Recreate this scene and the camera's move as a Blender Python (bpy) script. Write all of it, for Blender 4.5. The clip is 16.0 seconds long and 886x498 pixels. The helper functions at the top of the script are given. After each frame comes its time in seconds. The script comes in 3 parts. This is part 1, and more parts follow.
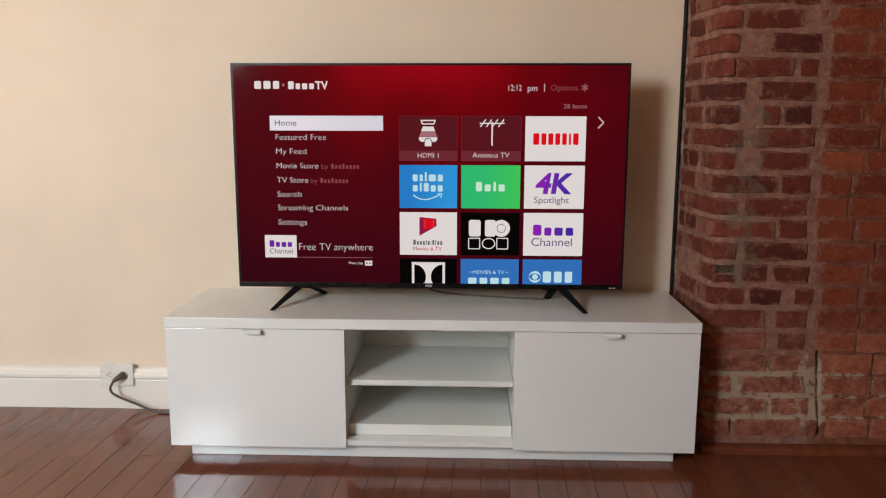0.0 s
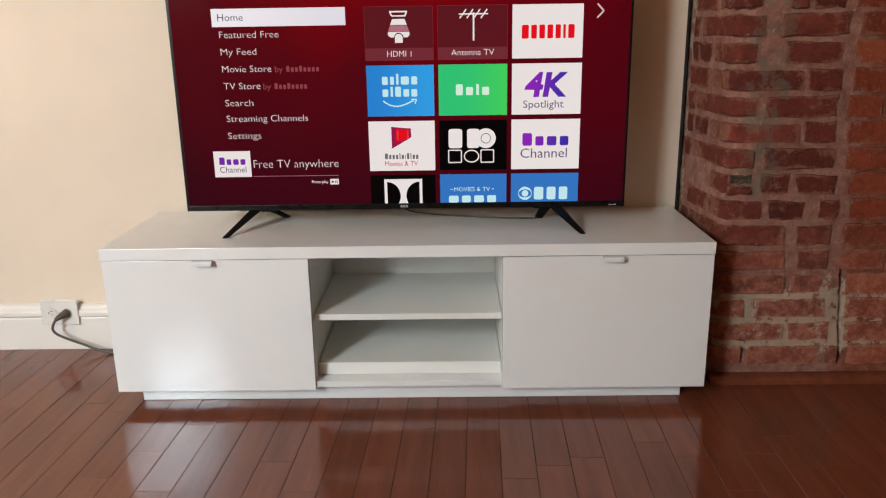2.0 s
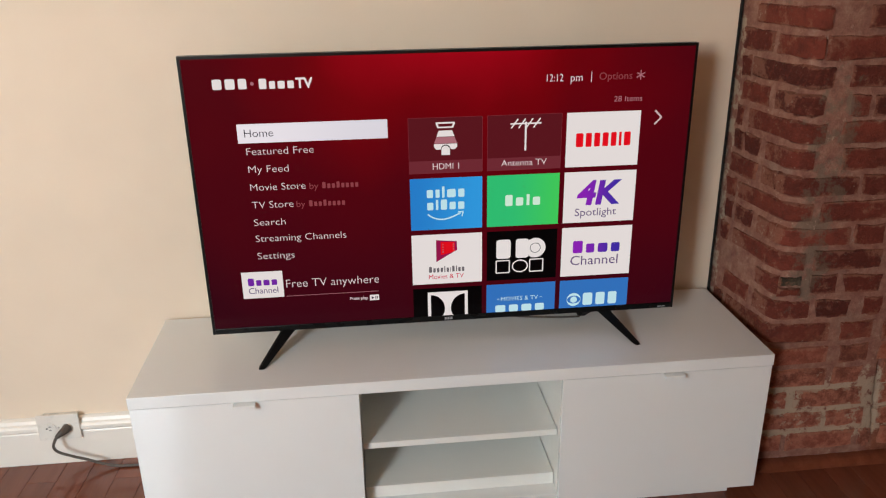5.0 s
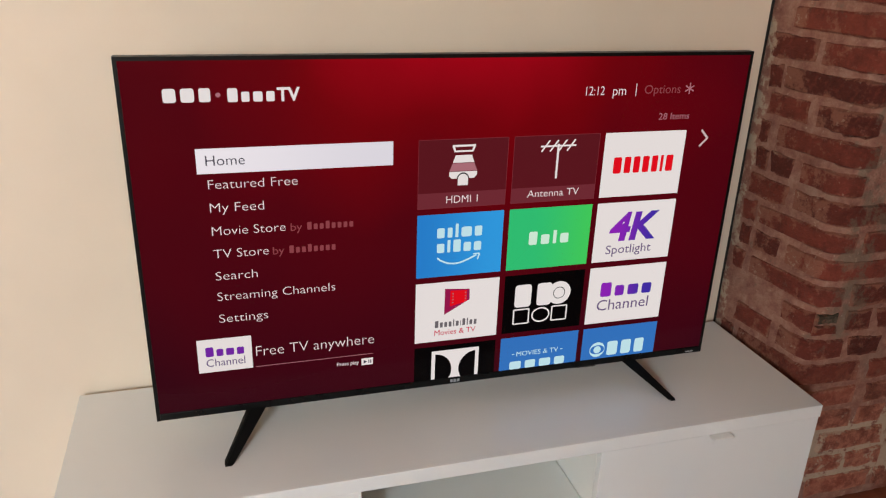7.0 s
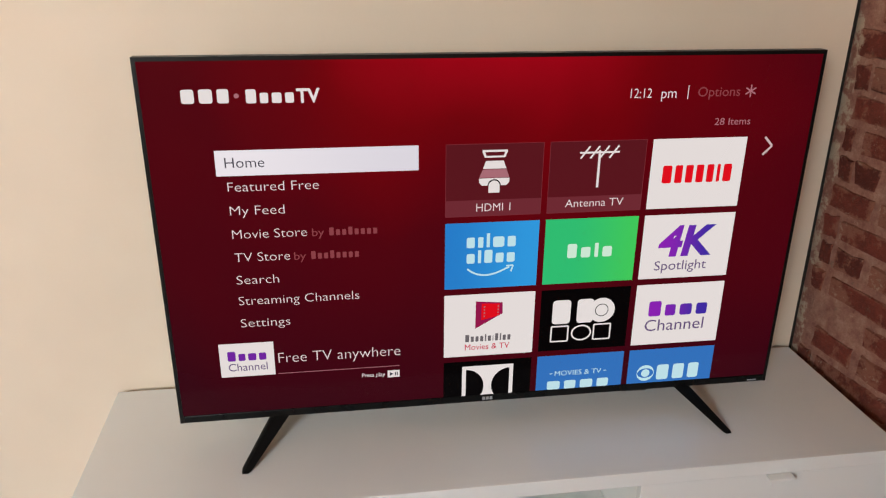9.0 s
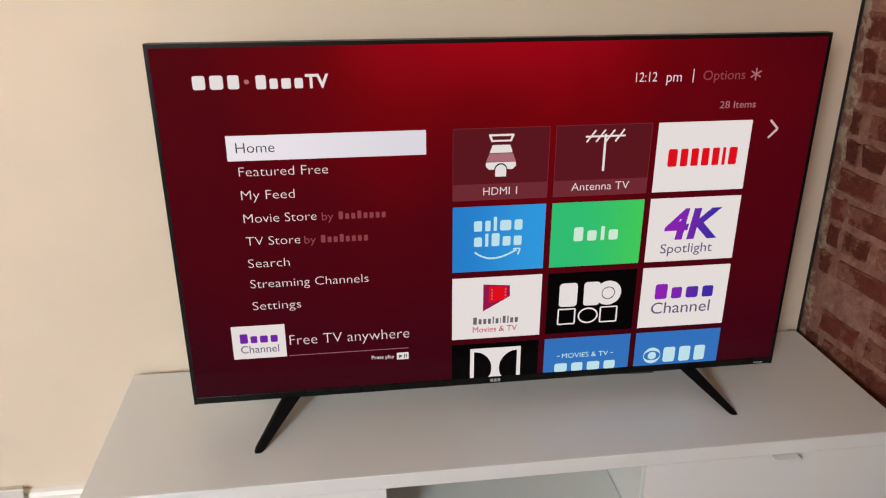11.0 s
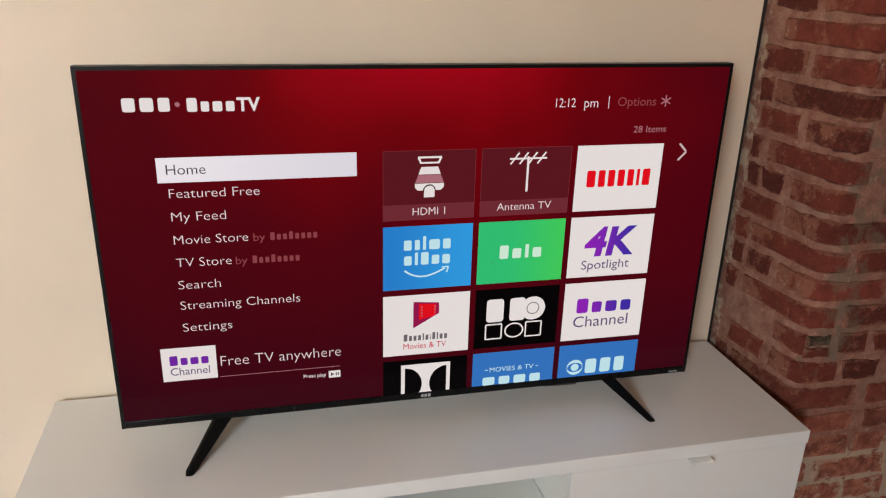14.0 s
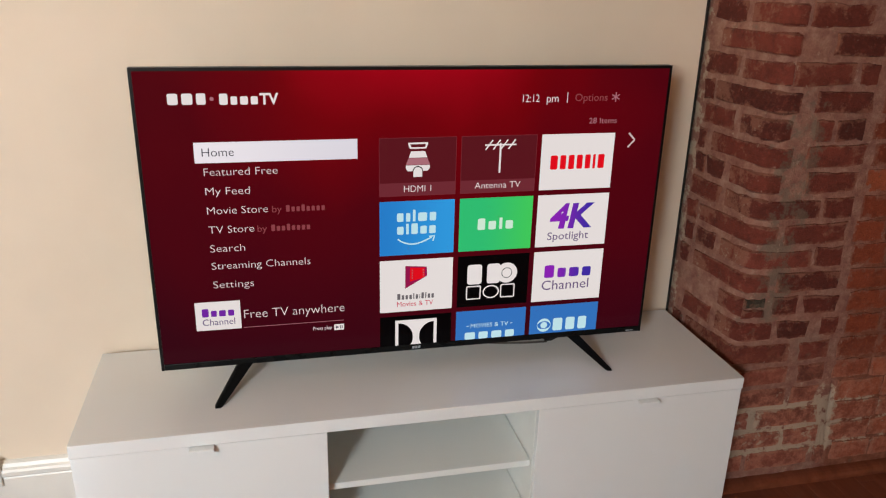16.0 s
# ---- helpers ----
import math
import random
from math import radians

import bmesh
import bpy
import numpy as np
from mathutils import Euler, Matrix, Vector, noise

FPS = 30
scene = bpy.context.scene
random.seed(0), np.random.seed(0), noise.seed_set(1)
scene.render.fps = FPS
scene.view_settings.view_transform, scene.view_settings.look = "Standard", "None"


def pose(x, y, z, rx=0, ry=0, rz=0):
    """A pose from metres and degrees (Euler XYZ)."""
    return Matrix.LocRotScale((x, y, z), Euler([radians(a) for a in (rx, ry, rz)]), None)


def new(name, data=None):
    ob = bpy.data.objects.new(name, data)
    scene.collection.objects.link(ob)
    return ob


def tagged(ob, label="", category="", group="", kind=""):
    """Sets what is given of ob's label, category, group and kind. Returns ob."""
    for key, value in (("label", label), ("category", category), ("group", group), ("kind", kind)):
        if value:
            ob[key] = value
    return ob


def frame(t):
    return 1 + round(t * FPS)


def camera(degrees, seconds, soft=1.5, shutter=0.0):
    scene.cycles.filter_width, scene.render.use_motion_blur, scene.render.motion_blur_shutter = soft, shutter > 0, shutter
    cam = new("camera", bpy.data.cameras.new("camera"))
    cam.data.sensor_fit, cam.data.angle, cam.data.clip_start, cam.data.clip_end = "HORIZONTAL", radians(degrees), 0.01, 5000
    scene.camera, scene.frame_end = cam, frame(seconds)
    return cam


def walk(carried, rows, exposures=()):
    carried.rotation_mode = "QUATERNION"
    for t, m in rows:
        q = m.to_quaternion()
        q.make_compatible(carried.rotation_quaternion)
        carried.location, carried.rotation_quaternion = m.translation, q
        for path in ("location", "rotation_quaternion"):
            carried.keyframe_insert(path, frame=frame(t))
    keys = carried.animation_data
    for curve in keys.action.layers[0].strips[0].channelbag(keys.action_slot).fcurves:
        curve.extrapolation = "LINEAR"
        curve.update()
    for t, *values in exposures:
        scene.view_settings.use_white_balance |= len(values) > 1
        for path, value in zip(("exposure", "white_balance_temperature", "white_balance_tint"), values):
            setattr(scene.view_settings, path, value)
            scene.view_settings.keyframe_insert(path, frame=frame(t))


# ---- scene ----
cam = camera(59.6, 16.0, soft=1.2)
METRES, EYE, TILT, LEAN, TURN = 2.71, 1.047, 0.0, 0.0, 1.9
ROWS = [
    (0.0, 0.0, 0.0, 0.0, 0.02, -9.61, -0.12),
    (0.5, -0.0023, 0.0403, 0.0012, 1.03, -9.89, -0.01),
    (1.0, 0.0037, 0.093, -0.0115, 1.04, -11.7, 0.2),
    (1.5, 0.009, 0.1124, -0.0233, -0.38, -15.23, 0.59),
    (2.0, 0.0074, 0.1099, -0.0211, -1.36, -15.77, 0.85),
    (2.5, -0.0126, 0.1084, -0.0177, -2.48, -13.52, -0.16),
    (3.0, -0.0153, 0.1687, -0.0119, -2.26, -11.72, -2.23),
    (3.5, -0.0157, 0.177, 0.1044, -0.55, -15.53, -1.42),
    (4.0, -0.0278, 0.1617, 0.139, -0.88, -19.59, -0.46),
    (6.5, -0.2219, 0.3668, 0.142, -19.21, -21.68, -0.43),
    (7.0, -0.2035, 0.3928, 0.1359, -18.18, -22.16, -1.88),
    (7.5, -0.1692, 0.4082, 0.1303, -12.13, -22.11, -2.07),
    (8.0, -0.1514, 0.4081, 0.1303, -10.66, -21.97, -1.15),
    (10.5, -0.1408, 0.3979, 0.1275, -9.89, -21.97, -0.07),
    (11.0, -0.141, 0.3958, 0.127, -9.44, -22.55, -0.0),
    (11.5, -0.1452, 0.3958, 0.1267, -8.97, -23.22, 0.04),
    (12.0, -0.149, 0.3941, 0.1282, -8.74, -23.01, 0.22),
    (12.5, -0.1759, 0.4097, 0.131, -10.49, -22.48, 0.43),
    (13.0, -0.1906, 0.4175, 0.1353, -15.73, -21.79, -0.51),
    (13.5, -0.1797, 0.4042, 0.1359, -17.4, -21.48, -2.07),
    (14.0, -0.1499, 0.3827, 0.1329, -15.06, -21.09, -1.54),
    (14.5, -0.1424, 0.3583, 0.1344, -13.35, -19.88, 0.32),
    (15.0, -0.1637, 0.3221, 0.1387, -13.78, -19.3, -0.15),
    (15.5, -0.176, 0.2867, 0.1394, -14.51, -19.91, -1.42),
    (16.0, -0.1643, 0.2662, 0.1411, -14.69, -20.28, -1.35),
]
walk(cam, [(t, pose(0, 0, EYE, TILT, LEAN, TURN) @ pose(METRES * x, METRES * y, METRES * z, 90 + pitch, roll, yaw)) for t, x, y, z, yaw, pitch, roll in ROWS],
     exposures=((0.0, -0.44), (1.5, -0.27), (2.5, -0.30), (3.4, -0.45), (4.2, -0.39), (6.5, -0.35), (8.0, -0.34), (10.5, -0.33), (11.8, -0.34), (12.5, -0.46), (13.0, -0.41), (13.5, -0.36), (16.0, -0.34)))

# ---- world, window light ----
world = bpy.data.worlds.new("sky")
scene.world = world
world.use_nodes = True
wn = world.node_tree
sky = wn.nodes.new("ShaderNodeTexSky")
sky.sky_type = "NISHITA"
sky.sun_disc = False
sky.sun_elevation, sky.sun_rotation = radians(48), radians(200)
wn.links.new(sky.outputs[0], wn.nodes["Background"].inputs[0])
wn.nodes["Background"].inputs[1].default_value = 0.10

ROOM_W, ROOM_E, ROOM_S, WALL_N, ROOM_H = -2.75, 3.60, -1.25, 2.668, 2.85
CHIMNEY_E = 1.92
WIN = (-2.45, -1.77, 1.15, 2.60)          # window in the south wall: x0, x1, z0, z1


def window_lamp(x, y, z, w, h, power, colour, tilt):
    data = bpy.data.lights.new("window_daylight", "AREA")
    data.shape, data.size, data.size_y = "RECTANGLE", w, h
    data.energy, data.color = power, colour
    lamp = new("window_daylight", data)
    lamp.matrix_basis = pose(x, y, z, 90 + tilt, 0, 0)
    return lamp


# sky light through the window, tilted down; warm lamp added to tint upper walls
window_lamp((WIN[0] + WIN[1]) / 2, ROOM_S - 0.03, (WIN[2] + WIN[3]) / 2, 0.62, 1.30, 178, (0.82, 0.96, 1.06), -54)
window_lamp((WIN[0] + WIN[1]) / 2, ROOM_S - 0.03, (WIN[2] + WIN[3]) / 2, 0.62, 1.30, 101, (1.0, 0.77, 0.53), 62)

# ---- materials ----


class Nodes:
    """Small wrapper that makes a node material with a Principled surface."""

    def __init__(self, name, rough=0.5, metal=0.0, spec=0.5):
        self.mat = bpy.data.materials.new(name)
        self.mat.use_nodes = True
        self.t = self.mat.node_tree
        self.b = self.t.nodes["Principled BSDF"]
        self.b.inputs["Roughness"].default_value = rough
        self.b.inputs["Metallic"].default_value = metal
        self.b.inputs["Specular IOR Level"].default_value = spec

    def add(self, kind, **props):
        n = self.t.nodes.new(kind)
        for k, v in props.items():
            setattr(n, k, v)
        return n

    def link(self, a, b):
        self.t.links.new(a, b)

    def position(self, scale=(1, 1, 1), per_object=0.0):
        """World position, stretched, and shifted by each object's random number."""
        g = self.add("ShaderNodeNewGeometry")
        m = self.add("ShaderNodeMapping")
        m.inputs["Scale"].default_value = scale
        self.link(g.outputs["Position"], m.inputs["Vector"])
        if per_object:
            o = self.add("ShaderNodeObjectInfo")
            s = self.add("ShaderNodeMath", operation="MULTIPLY")
            s.inputs[1].default_value = per_object
            self.link(o.outputs["Random"], s.inputs[0])
            c = self.add("ShaderNodeCombineXYZ")
            for i in range(3):
                self.link(s.outputs[0], c.inputs[i])
            self.link(c.outputs[0], m.inputs["Location"])
        return m.outputs[0]

    def noise(self, vector, scale, detail=4.0, rough=0.55):
        n = self.add("ShaderNodeTexNoise")
        n.inputs["Scale"].default_value = scale
        n.inputs["Detail"].default_value = detail
        n.inputs["Roughness"].default_value = rough
        self.link(vector, n.inputs["Vector"])
        return n.outputs["Fac"]

    def ramp(self, fac, stops):
        r = self.add("ShaderNodeValToRGB")
        e = r.color_ramp.elements
        while len(e) < len(stops):
            e.new(0.5)
        for el, (p, c) in zip(e, stops):
            el.position = p
            el.color = (*c, 1) if len(c) == 3 else c
        self.link(fac, r.inputs[0])
        return r.outputs[0]

    def mix(self, fac, a, b, blend="MIX"):
        m = self.add("ShaderNodeMix", data_type="RGBA", blend_type=blend)
        for sock, v in ((m.inputs[0], fac), (m.inputs[6], a), (m.inputs[7], b)):
            if isinstance(v, (int, float)):
                sock.default_value = v
            elif isinstance(v, tuple):
                sock.default_value = (*v, 1)
            else:
                self.link(v, sock)
        return m.outputs[2]

    def math(self, op, a, b=None, clamp=False):
        m = self.add("ShaderNodeMath", operation=op, use_clamp=clamp)
        for sock, v in ((m.inputs[0], a), (m.inputs[1], b)):
            if v is None:
                continue
            if isinstance(v, (int, float)):
                sock.default_value = v
            else:
                self.link(v, sock)
        return m.outputs[0]

    def span(self, v, a, b, c=0.0, d=1.0):
        m = self.add("ShaderNodeMapRange")
        m.interpolation_type = "SMOOTHSTEP"
        for i, x in enumerate((a, b, c, d)):
            m.inputs[1 + i].default_value = x
        self.link(v, m.inputs[0])
        return m.outputs[0]

    def axis(self, i):
        g = self.add("ShaderNodeNewGeometry")
        s = self.add("ShaderNodeSeparateXYZ")
        self.link(g.outputs["Position"], s.inputs[0])
        return s.outputs[i]

    def random(self):
        return self.add("ShaderNodeObjectInfo").outputs["Random"]

    def base(self, colour):
        if isinstance(colour, tuple):
            self.b.inputs["Base Color"].default_value = (*colour, 1)
        else:
            self.link(colour, self.b.inputs["Base Color"])

    def rough(self, fac):
        self.link(fac, self.b.inputs["Roughness"])

    def bump(self, height, strength=0.3, distance=0.002):
        n = self.add("ShaderNodeBump")
        n.inputs["Strength"].default_value = strength
        n.inputs["Distance"].default_value = distance
        self.link(height, n.inputs["Height"])
        self.link(n.outputs[0], self.b.inputs["Normal"])


def paint(name, colour, rough=0.6, vary=0.06, grain=180.0, depth=0.0006, patch=2.5):
    """Painted surface: faint patches, roller grain."""
    n = Nodes(name, rough)
    p = n.position()
    dark = tuple(c * (1 - vary) for c in colour)
    light = tuple(min(1, c * (1 + vary * 0.5)) for c in colour)
    big = n.ramp(n.noise(p, patch, 3), [(0.3, dark), (0.7, light)])
    small = n.noise(p, grain, 2)
    n.base(n.mix(0.05, big, n.ramp(small, [(0.3, dark), (0.7, light)])))
    n.rough(n.span(n.noise(p, 7, 3), 0.2, 0.8, rough * 0.88, rough * 1.1))
    n.bump(small, 0.25, depth)
    return n.mat


def lacquer(name, colour, rough):
    """Factory lacquer on board: nearly even, faint orange peel, small dull spots."""
    n = Nodes(name, rough)
    p = n.position()
    n.base(n.ramp(n.noise(p, 3, 3), [(0.3, tuple(c * 0.97 for c in colour)), (0.7, colour)]))
    n.rough(n.span(n.noise(p, 14, 4), 0.3, 0.75, rough * 0.85, rough * 1.25))
    n.bump(n.noise(p, 60, 2), 0.06, 0.0008)
    return n.mat


def plastic(name, colour, rough, grain=900.0, spec=0.5):
    n = Nodes(name, rough, spec=spec)
    p = n.position()
    f = n.noise(p, grain, 2)
    n.base(n.ramp(n.noise(p, 9, 3), [(0.3, tuple(c * 0.85 for c in colour)), (0.7, colour)]))
    n.rough(n.span(n.noise(p, 30, 3), 0.3, 0.7, rough * 0.85, rough * 1.15))
    n.bump(f, 0.12, 0.0003)
    return n.mat


def glow(name, colour, strength=1.15):
    """Lit picture on the panel, behind the panel's semi-gloss front."""
    n = Nodes(name, 0.09, spec=0.05)
    n.base((0.0015, 0.0015, 0.0015))
    n.b.inputs["Emission Color"].default_value = (*colour, 1)
    n.b.inputs["Emission Strength"].default_value = strength
    return n.mat


def wood_floor():
    n = Nodes("mahogany_floor", 0.2, spec=0.52)
    p = n.position((9, 0.7, 9), 37.0)
    q = n.position((60, 1.6, 60), 11.0)
    grain = n.noise(p, 3.0, 6, 0.6)
    fine = n.noise(q, 4.0, 5, 0.65)
    c = n.ramp(grain, [(0.25, (0.120, 0.033, 0.016)), (0.5, (0.160, 0.045, 0.022)), (0.8, (0.20, 0.058, 0.029))])
    c = n.mix(n.span(fine, 0.5, 0.75, 0, 0.14), c, (0.10, 0.025, 0.012))
    hue = n.ramp(n.random(), [(0, (0.90, 0.89, 0.89)), (0.5, (1.0, 1.0, 1.0)), (1, (1.10, 1.10, 1.09))])
    n.base(n.mix(1.0, c, hue, "MULTIPLY"))
    n.rough(n.span(n.noise(n.position(), 5, 4), 0.3, 0.75, 0.10, 0.19))
    n.bump(n.math("ADD", fine, n.noise(n.position((4, 1, 4), 5.0), 5, 2)), 0.10, 0.0008)
    return n.mat


def lime_mask(n, p, on_brick=True, rim=None):
    """Old lime wash left in a band near the foot of the chimney and along its edge to the plaster."""
    z, y, x = n.axis(2), n.axis(1), n.axis(0)
    band = n.math("MULTIPLY", n.span(z, 0.04, 0.13), n.span(z, 0.36, 0.24))
    band = n.math("MULTIPLY", band, n.span(x, 1.25, 1.10, 0.55, 1.0))
    edge = n.span(y, 2.630, 2.662)
    where = n.math("ADD", n.math("MULTIPLY", band, 0.10 if on_brick else 0.31), n.math("MULTIPLY", edge, 0.19))
    f = n.math("ADD", n.noise(p, 30, 7, 0.7), where)
    if rim is not None:
        f = n.math("ADD", f, n.math("MULTIPLY", n.math("MULTIPLY", rim, band), 0.12))
    return n.span(f, 0.66, 0.76)


def soot_mask(n, p):
    """Grey-green smear of old cement and damp, running down beside the corner."""
    z, x = n.axis(2), n.axis(0)
    zone = n.math("MULTIPLY", n.math("MULTIPLY", n.span(z, 0.44, 0.60), n.span(z, 1.22, 1.02)), n.math("MULTIPLY", n.span(x, 0.93, 0.87), n.span(x, 0.76, 0.80)))
    return n.span(n.math("ADD", n.noise(p, 22, 6, 0.68), n.math("MULTIPLY", zone, 0.17)), 0.60, 0.74)


def brick_material(name, dark, mid, light, smear=0.52, lime=True):
    n = Nodes(name, 0.88, spec=0.3)
    p = n.position()
    own = n.position((1, 1, 1), 19.0)
    tone = n.ramp(n.random(), [(0, dark), (0.45, mid), (1, light)])
    blot = n.noise(own, 26, 6, 0.65)
    c = n.mix(n.span(blot, 0.40, 0.74, 0, 0.5), tone, tuple(v * 0.55 for v in dark))
    c = n.mix(n.span(n.noise(own, 90, 4), 0.5, 0.72, 0, 0.3), c, tuple(min(1, v * 1.35) for v in light))
    g = n.add("ShaderNodeTexCoord")
    sep = n.add("ShaderNodeSeparateXYZ")
    n.link(g.outputs["Generated"], sep.inputs[0])
    rims = [n.span(n.math("ABSOLUTE", n.math("SUBTRACT", sep.outputs[i], 0.5)), lo, 0.5) for i, lo in ((2, 0.22), (0, 0.36))]
    rim = n.math("MAXIMUM", rims[0], rims[1])
    mort = n.span(n.math("ADD", n.noise(p, 24, 7, 0.72), n.math("MULTIPLY", rim, 0.19)), smear, smear + 0.14, 0, 0.85)
    c = n.mix(mort, c, (0.265, 0.11, 0.070))
    crumbs = n.span(n.math("ADD", n.noise(p, 75, 5, 0.7), n.math("MULTIPLY", rim, 0.10)), 0.66, 0.74, 0, 0.5)
    c = n.mix(crumbs, c, (0.42, 0.30, 0.22))
    c = n.mix(n.math("MULTIPLY", soot_mask(n, p), 0.62), c, (0.15, 0.115, 0.08))
    # pinkish dust low on the bricks, made stronger to paint in missing light
    dust_and_light = n.math("MULTIPLY", n.span(n.axis(2), 0.50, 0.26), n.span(n.noise(p, 34, 6, 0.72), 0.36, 0.68, 0.16, 0.78))
    c = n.mix(dust_and_light, c, (0.52, 0.20, 0.125))
    if lime:
        c = n.mix(n.math("MULTIPLY", lime_mask(n, p, True, rim), 0.8), c, (0.46, 0.345, 0.25))
    n.base(c)
    n.bump(n.math("ADD", blot, n.math("MULTIPLY", n.noise(p, 150, 5, 0.7), 0.8)), 0.9, 0.006)
    return n.mat


def mortar_material():
    n = Nodes("old_mortar", 0.95, spec=0.2)
    p = n.position()
    f = n.noise(p, 30, 6, 0.7)
    c = n.ramp(f, [(0.25, (0.17, 0.068, 0.050)), (0.5, (0.305, 0.145, 0.106)), (0.78, (0.44, 0.27, 0.205))])
    c = n.mix(n.span(n.noise(p, 7, 4), 0.55, 0.72, 0, 0.38), c, (0.27, 0.205, 0.16))
    c = n.mix(n.span(n.axis(0), 1.08, 1.13, 0, 0.75), c, n.ramp(f, [(0.25, (0.12, 0.036, 0.018)), (0.5, (0.21, 0.060, 0.028)), (0.78, (0.30, 0.11, 0.055))]))
    c = n.mix(n.math("MULTIPLY", soot_mask(n, p), 0.75), c, (0.19, 0.145, 0.105))
    c = n.mix(n.span(n.noise(p, 62, 6, 0.72), 0.60, 0.70, 0, 0.55), c, (0.50, 0.36, 0.27))
    c = n.mix(lime_mask(n, p, False), c, (0.46, 0.35, 0.255))
    n.base(c)
    n.bump(n.math("ADD", f, n.math("MULTIPLY", n.noise(p, 120, 5, 0.75), 0.7)), 0.9, 0.005)
    return n.mat


def screen_picture():
    """Menu background: deep red, brightest towards the top, in soft folds."""
    n = Nodes("lit_screen", 0.09, spec=0.05)
    n.base((0.0015, 0.0015, 0.0015))
    g = n.add("ShaderNodeNewGeometry")
    s = n.add("ShaderNodeMapping")
    s.inputs["Location"].default_value = (0.07, 0, -1.31)
    s.inputs["Scale"].default_value = (0.75, 0.0, 1.0)
    n.link(g.outputs["Position"], s.inputs["Vector"])
    ln = n.add("ShaderNodeVectorMath", operation="LENGTH")
    n.link(s.outputs[0], ln.inputs[0])
    folds = n.noise(n.position((2.6, 0.01, 1.6)), 1.3, 2, 0.4)
    d = n.math("ADD", ln.outputs["Value"], n.math("MULTIPLY", n.math("SUBTRACT", folds, 0.5), 0.42))
    c = n.ramp(d, [(0.06, (0.36, 0.001, 0.008)), (0.26, (0.165, 0.0004, 0.003)), (0.48, (0.080, 0.0008, 0.0044)), (0.85, (0.037, 0.0012, 0.0058))])
    n.link(c, n.b.inputs["Emission Color"])
    n.b.inputs["Emission Strength"].default_value = 1.2
    return n.mat


def vertical_blend(name, low, high, axis=2, a=0.0, b=1.0):
    n = Nodes(name, 0.09, spec=0.05)
    n.base((0.0015, 0.0015, 0.0015))
    v = n.span(n.axis(axis), a, b)
    n.link(n.ramp(v, [(0, low), (1, high)]), n.b.inputs["Emission Color"])
    n.b.inputs["Emission Strength"].default_value = 1.2
    return n.mat


WALL = paint("cream_wall_paint", (0.772, 0.653, 0.512), 0.62)
# unseen walls and ceiling: tints chosen for the light they bounce onto the bench wall
PLAIN = paint("warm_bounce_wall_paint", (0.68, 0.44, 0.26), 0.7)
SIDE = paint("pale_wall_paint", (0.72, 0.68, 0.61), 0.7)
CEIL = paint("ceiling_tan", (0.40, 0.29, 0.20), 0.8)
TRIM = paint("trim_white_paint", (0.80, 0.76, 0.69), 0.35, 0.04)
FLOOR = wood_floor()
SUB = paint("dark_subfloor", (0.02, 0.008, 0.005), 0.9)
BRICK = brick_material("red_brick", (0.085, 0.017, 0.011), (0.145, 0.028, 0.017), (0.205, 0.043, 0.026), 0.55)
BRICK_INFILL = brick_material("orange_brick", (0.17, 0.031, 0.013), (0.25, 0.050, 0.020), (0.34, 0.082, 0.032), 0.57)
BRICK_DARK = brick_material("dark_brick", (0.035, 0.026, 0.017), (0.05, 0.036, 0.023), (0.07, 0.05, 0.03))
MORTAR = mortar_material()
GAP = paint("dark_gap_strip", (0.020, 0.014, 0.010), 0.9, 0.5, 180.0, 0.001, 40.0)
BENCH = lacquer("white_lacquer", (0.780, 0.785, 0.765), 0.11)
BENCH_TOP = lacquer("white_lacquer_top", (0.780, 0.785, 0.765), 0.21)
BENCH_IN = lacquer("white_foil_board", (0.790, 0.792, 0.745), 0.35)
BLACK = plastic("black_plastic", (0.005, 0.005, 0.005), 0.5, spec=0.10)
BEZEL = plastic("satin_black_bezel", (0.006, 0.006, 0.006), 0.35, spec=0.2)
BLACK_GLOSS = plastic("black_gloss_plastic", (0.005, 0.005, 0.005), 0.3, spec=0.16)
OUTLET = plastic("white_outlet_plastic", (0.80, 0.77, 0.70), 0.3)
SLOT = plastic("dark_slot", (0.02, 0.018, 0.016), 0.6)
STEEL = Nodes("screw_steel", 0.35, 1.0)
STEEL.base((0.55, 0.53, 0.50))
STEEL = STEEL.mat
CORD = plastic("grey_rubber_cord", (0.085, 0.068, 0.055), 0.5)
BADGE = plastic("silver_print", (0.42, 0.42, 0.43), 0.4)

SCREEN = screen_picture()
WHITE = glow("screen_white", (0.84, 0.77, 0.75))
BAR = vertical_blend("screen_highlight_bar", (0.86, 0.80, 0.84), (0.74, 0.70, 0.76), 0, -0.62, -0.27)
TEXT = glow("screen_text_white", (0.82, 0.71, 0.71))
ARROW = glow("screen_arrow_pink", (0.62, 0.47, 0.46))
DIM = glow("screen_text_dim", (0.27, 0.055, 0.065))
DARKTEXT = glow("screen_text_dark", (0.045, 0.04, 0.06))
TILE = glow("screen_tile_clear", (0.105, 0.008, 0.013))
TILE_FOOT = glow("screen_tile_caption", (0.165, 0.024, 0.034))
TILE_LINE = glow("screen_tile_line", (0.20, 0.03, 0.04))
PINK = glow("screen_pink", (0.42, 0.16, 0.19))
RED = glow("screen_red", (0.78, 0.004, 0.012))
BLUE = vertical_blend("screen_blue", (0.02, 0.21, 0.60), (0.03, 0.32, 0.74), 0, -0.218, -0.036)
BLUE_2 = glow("screen_blue_low", (0.035, 0.175, 0.53))
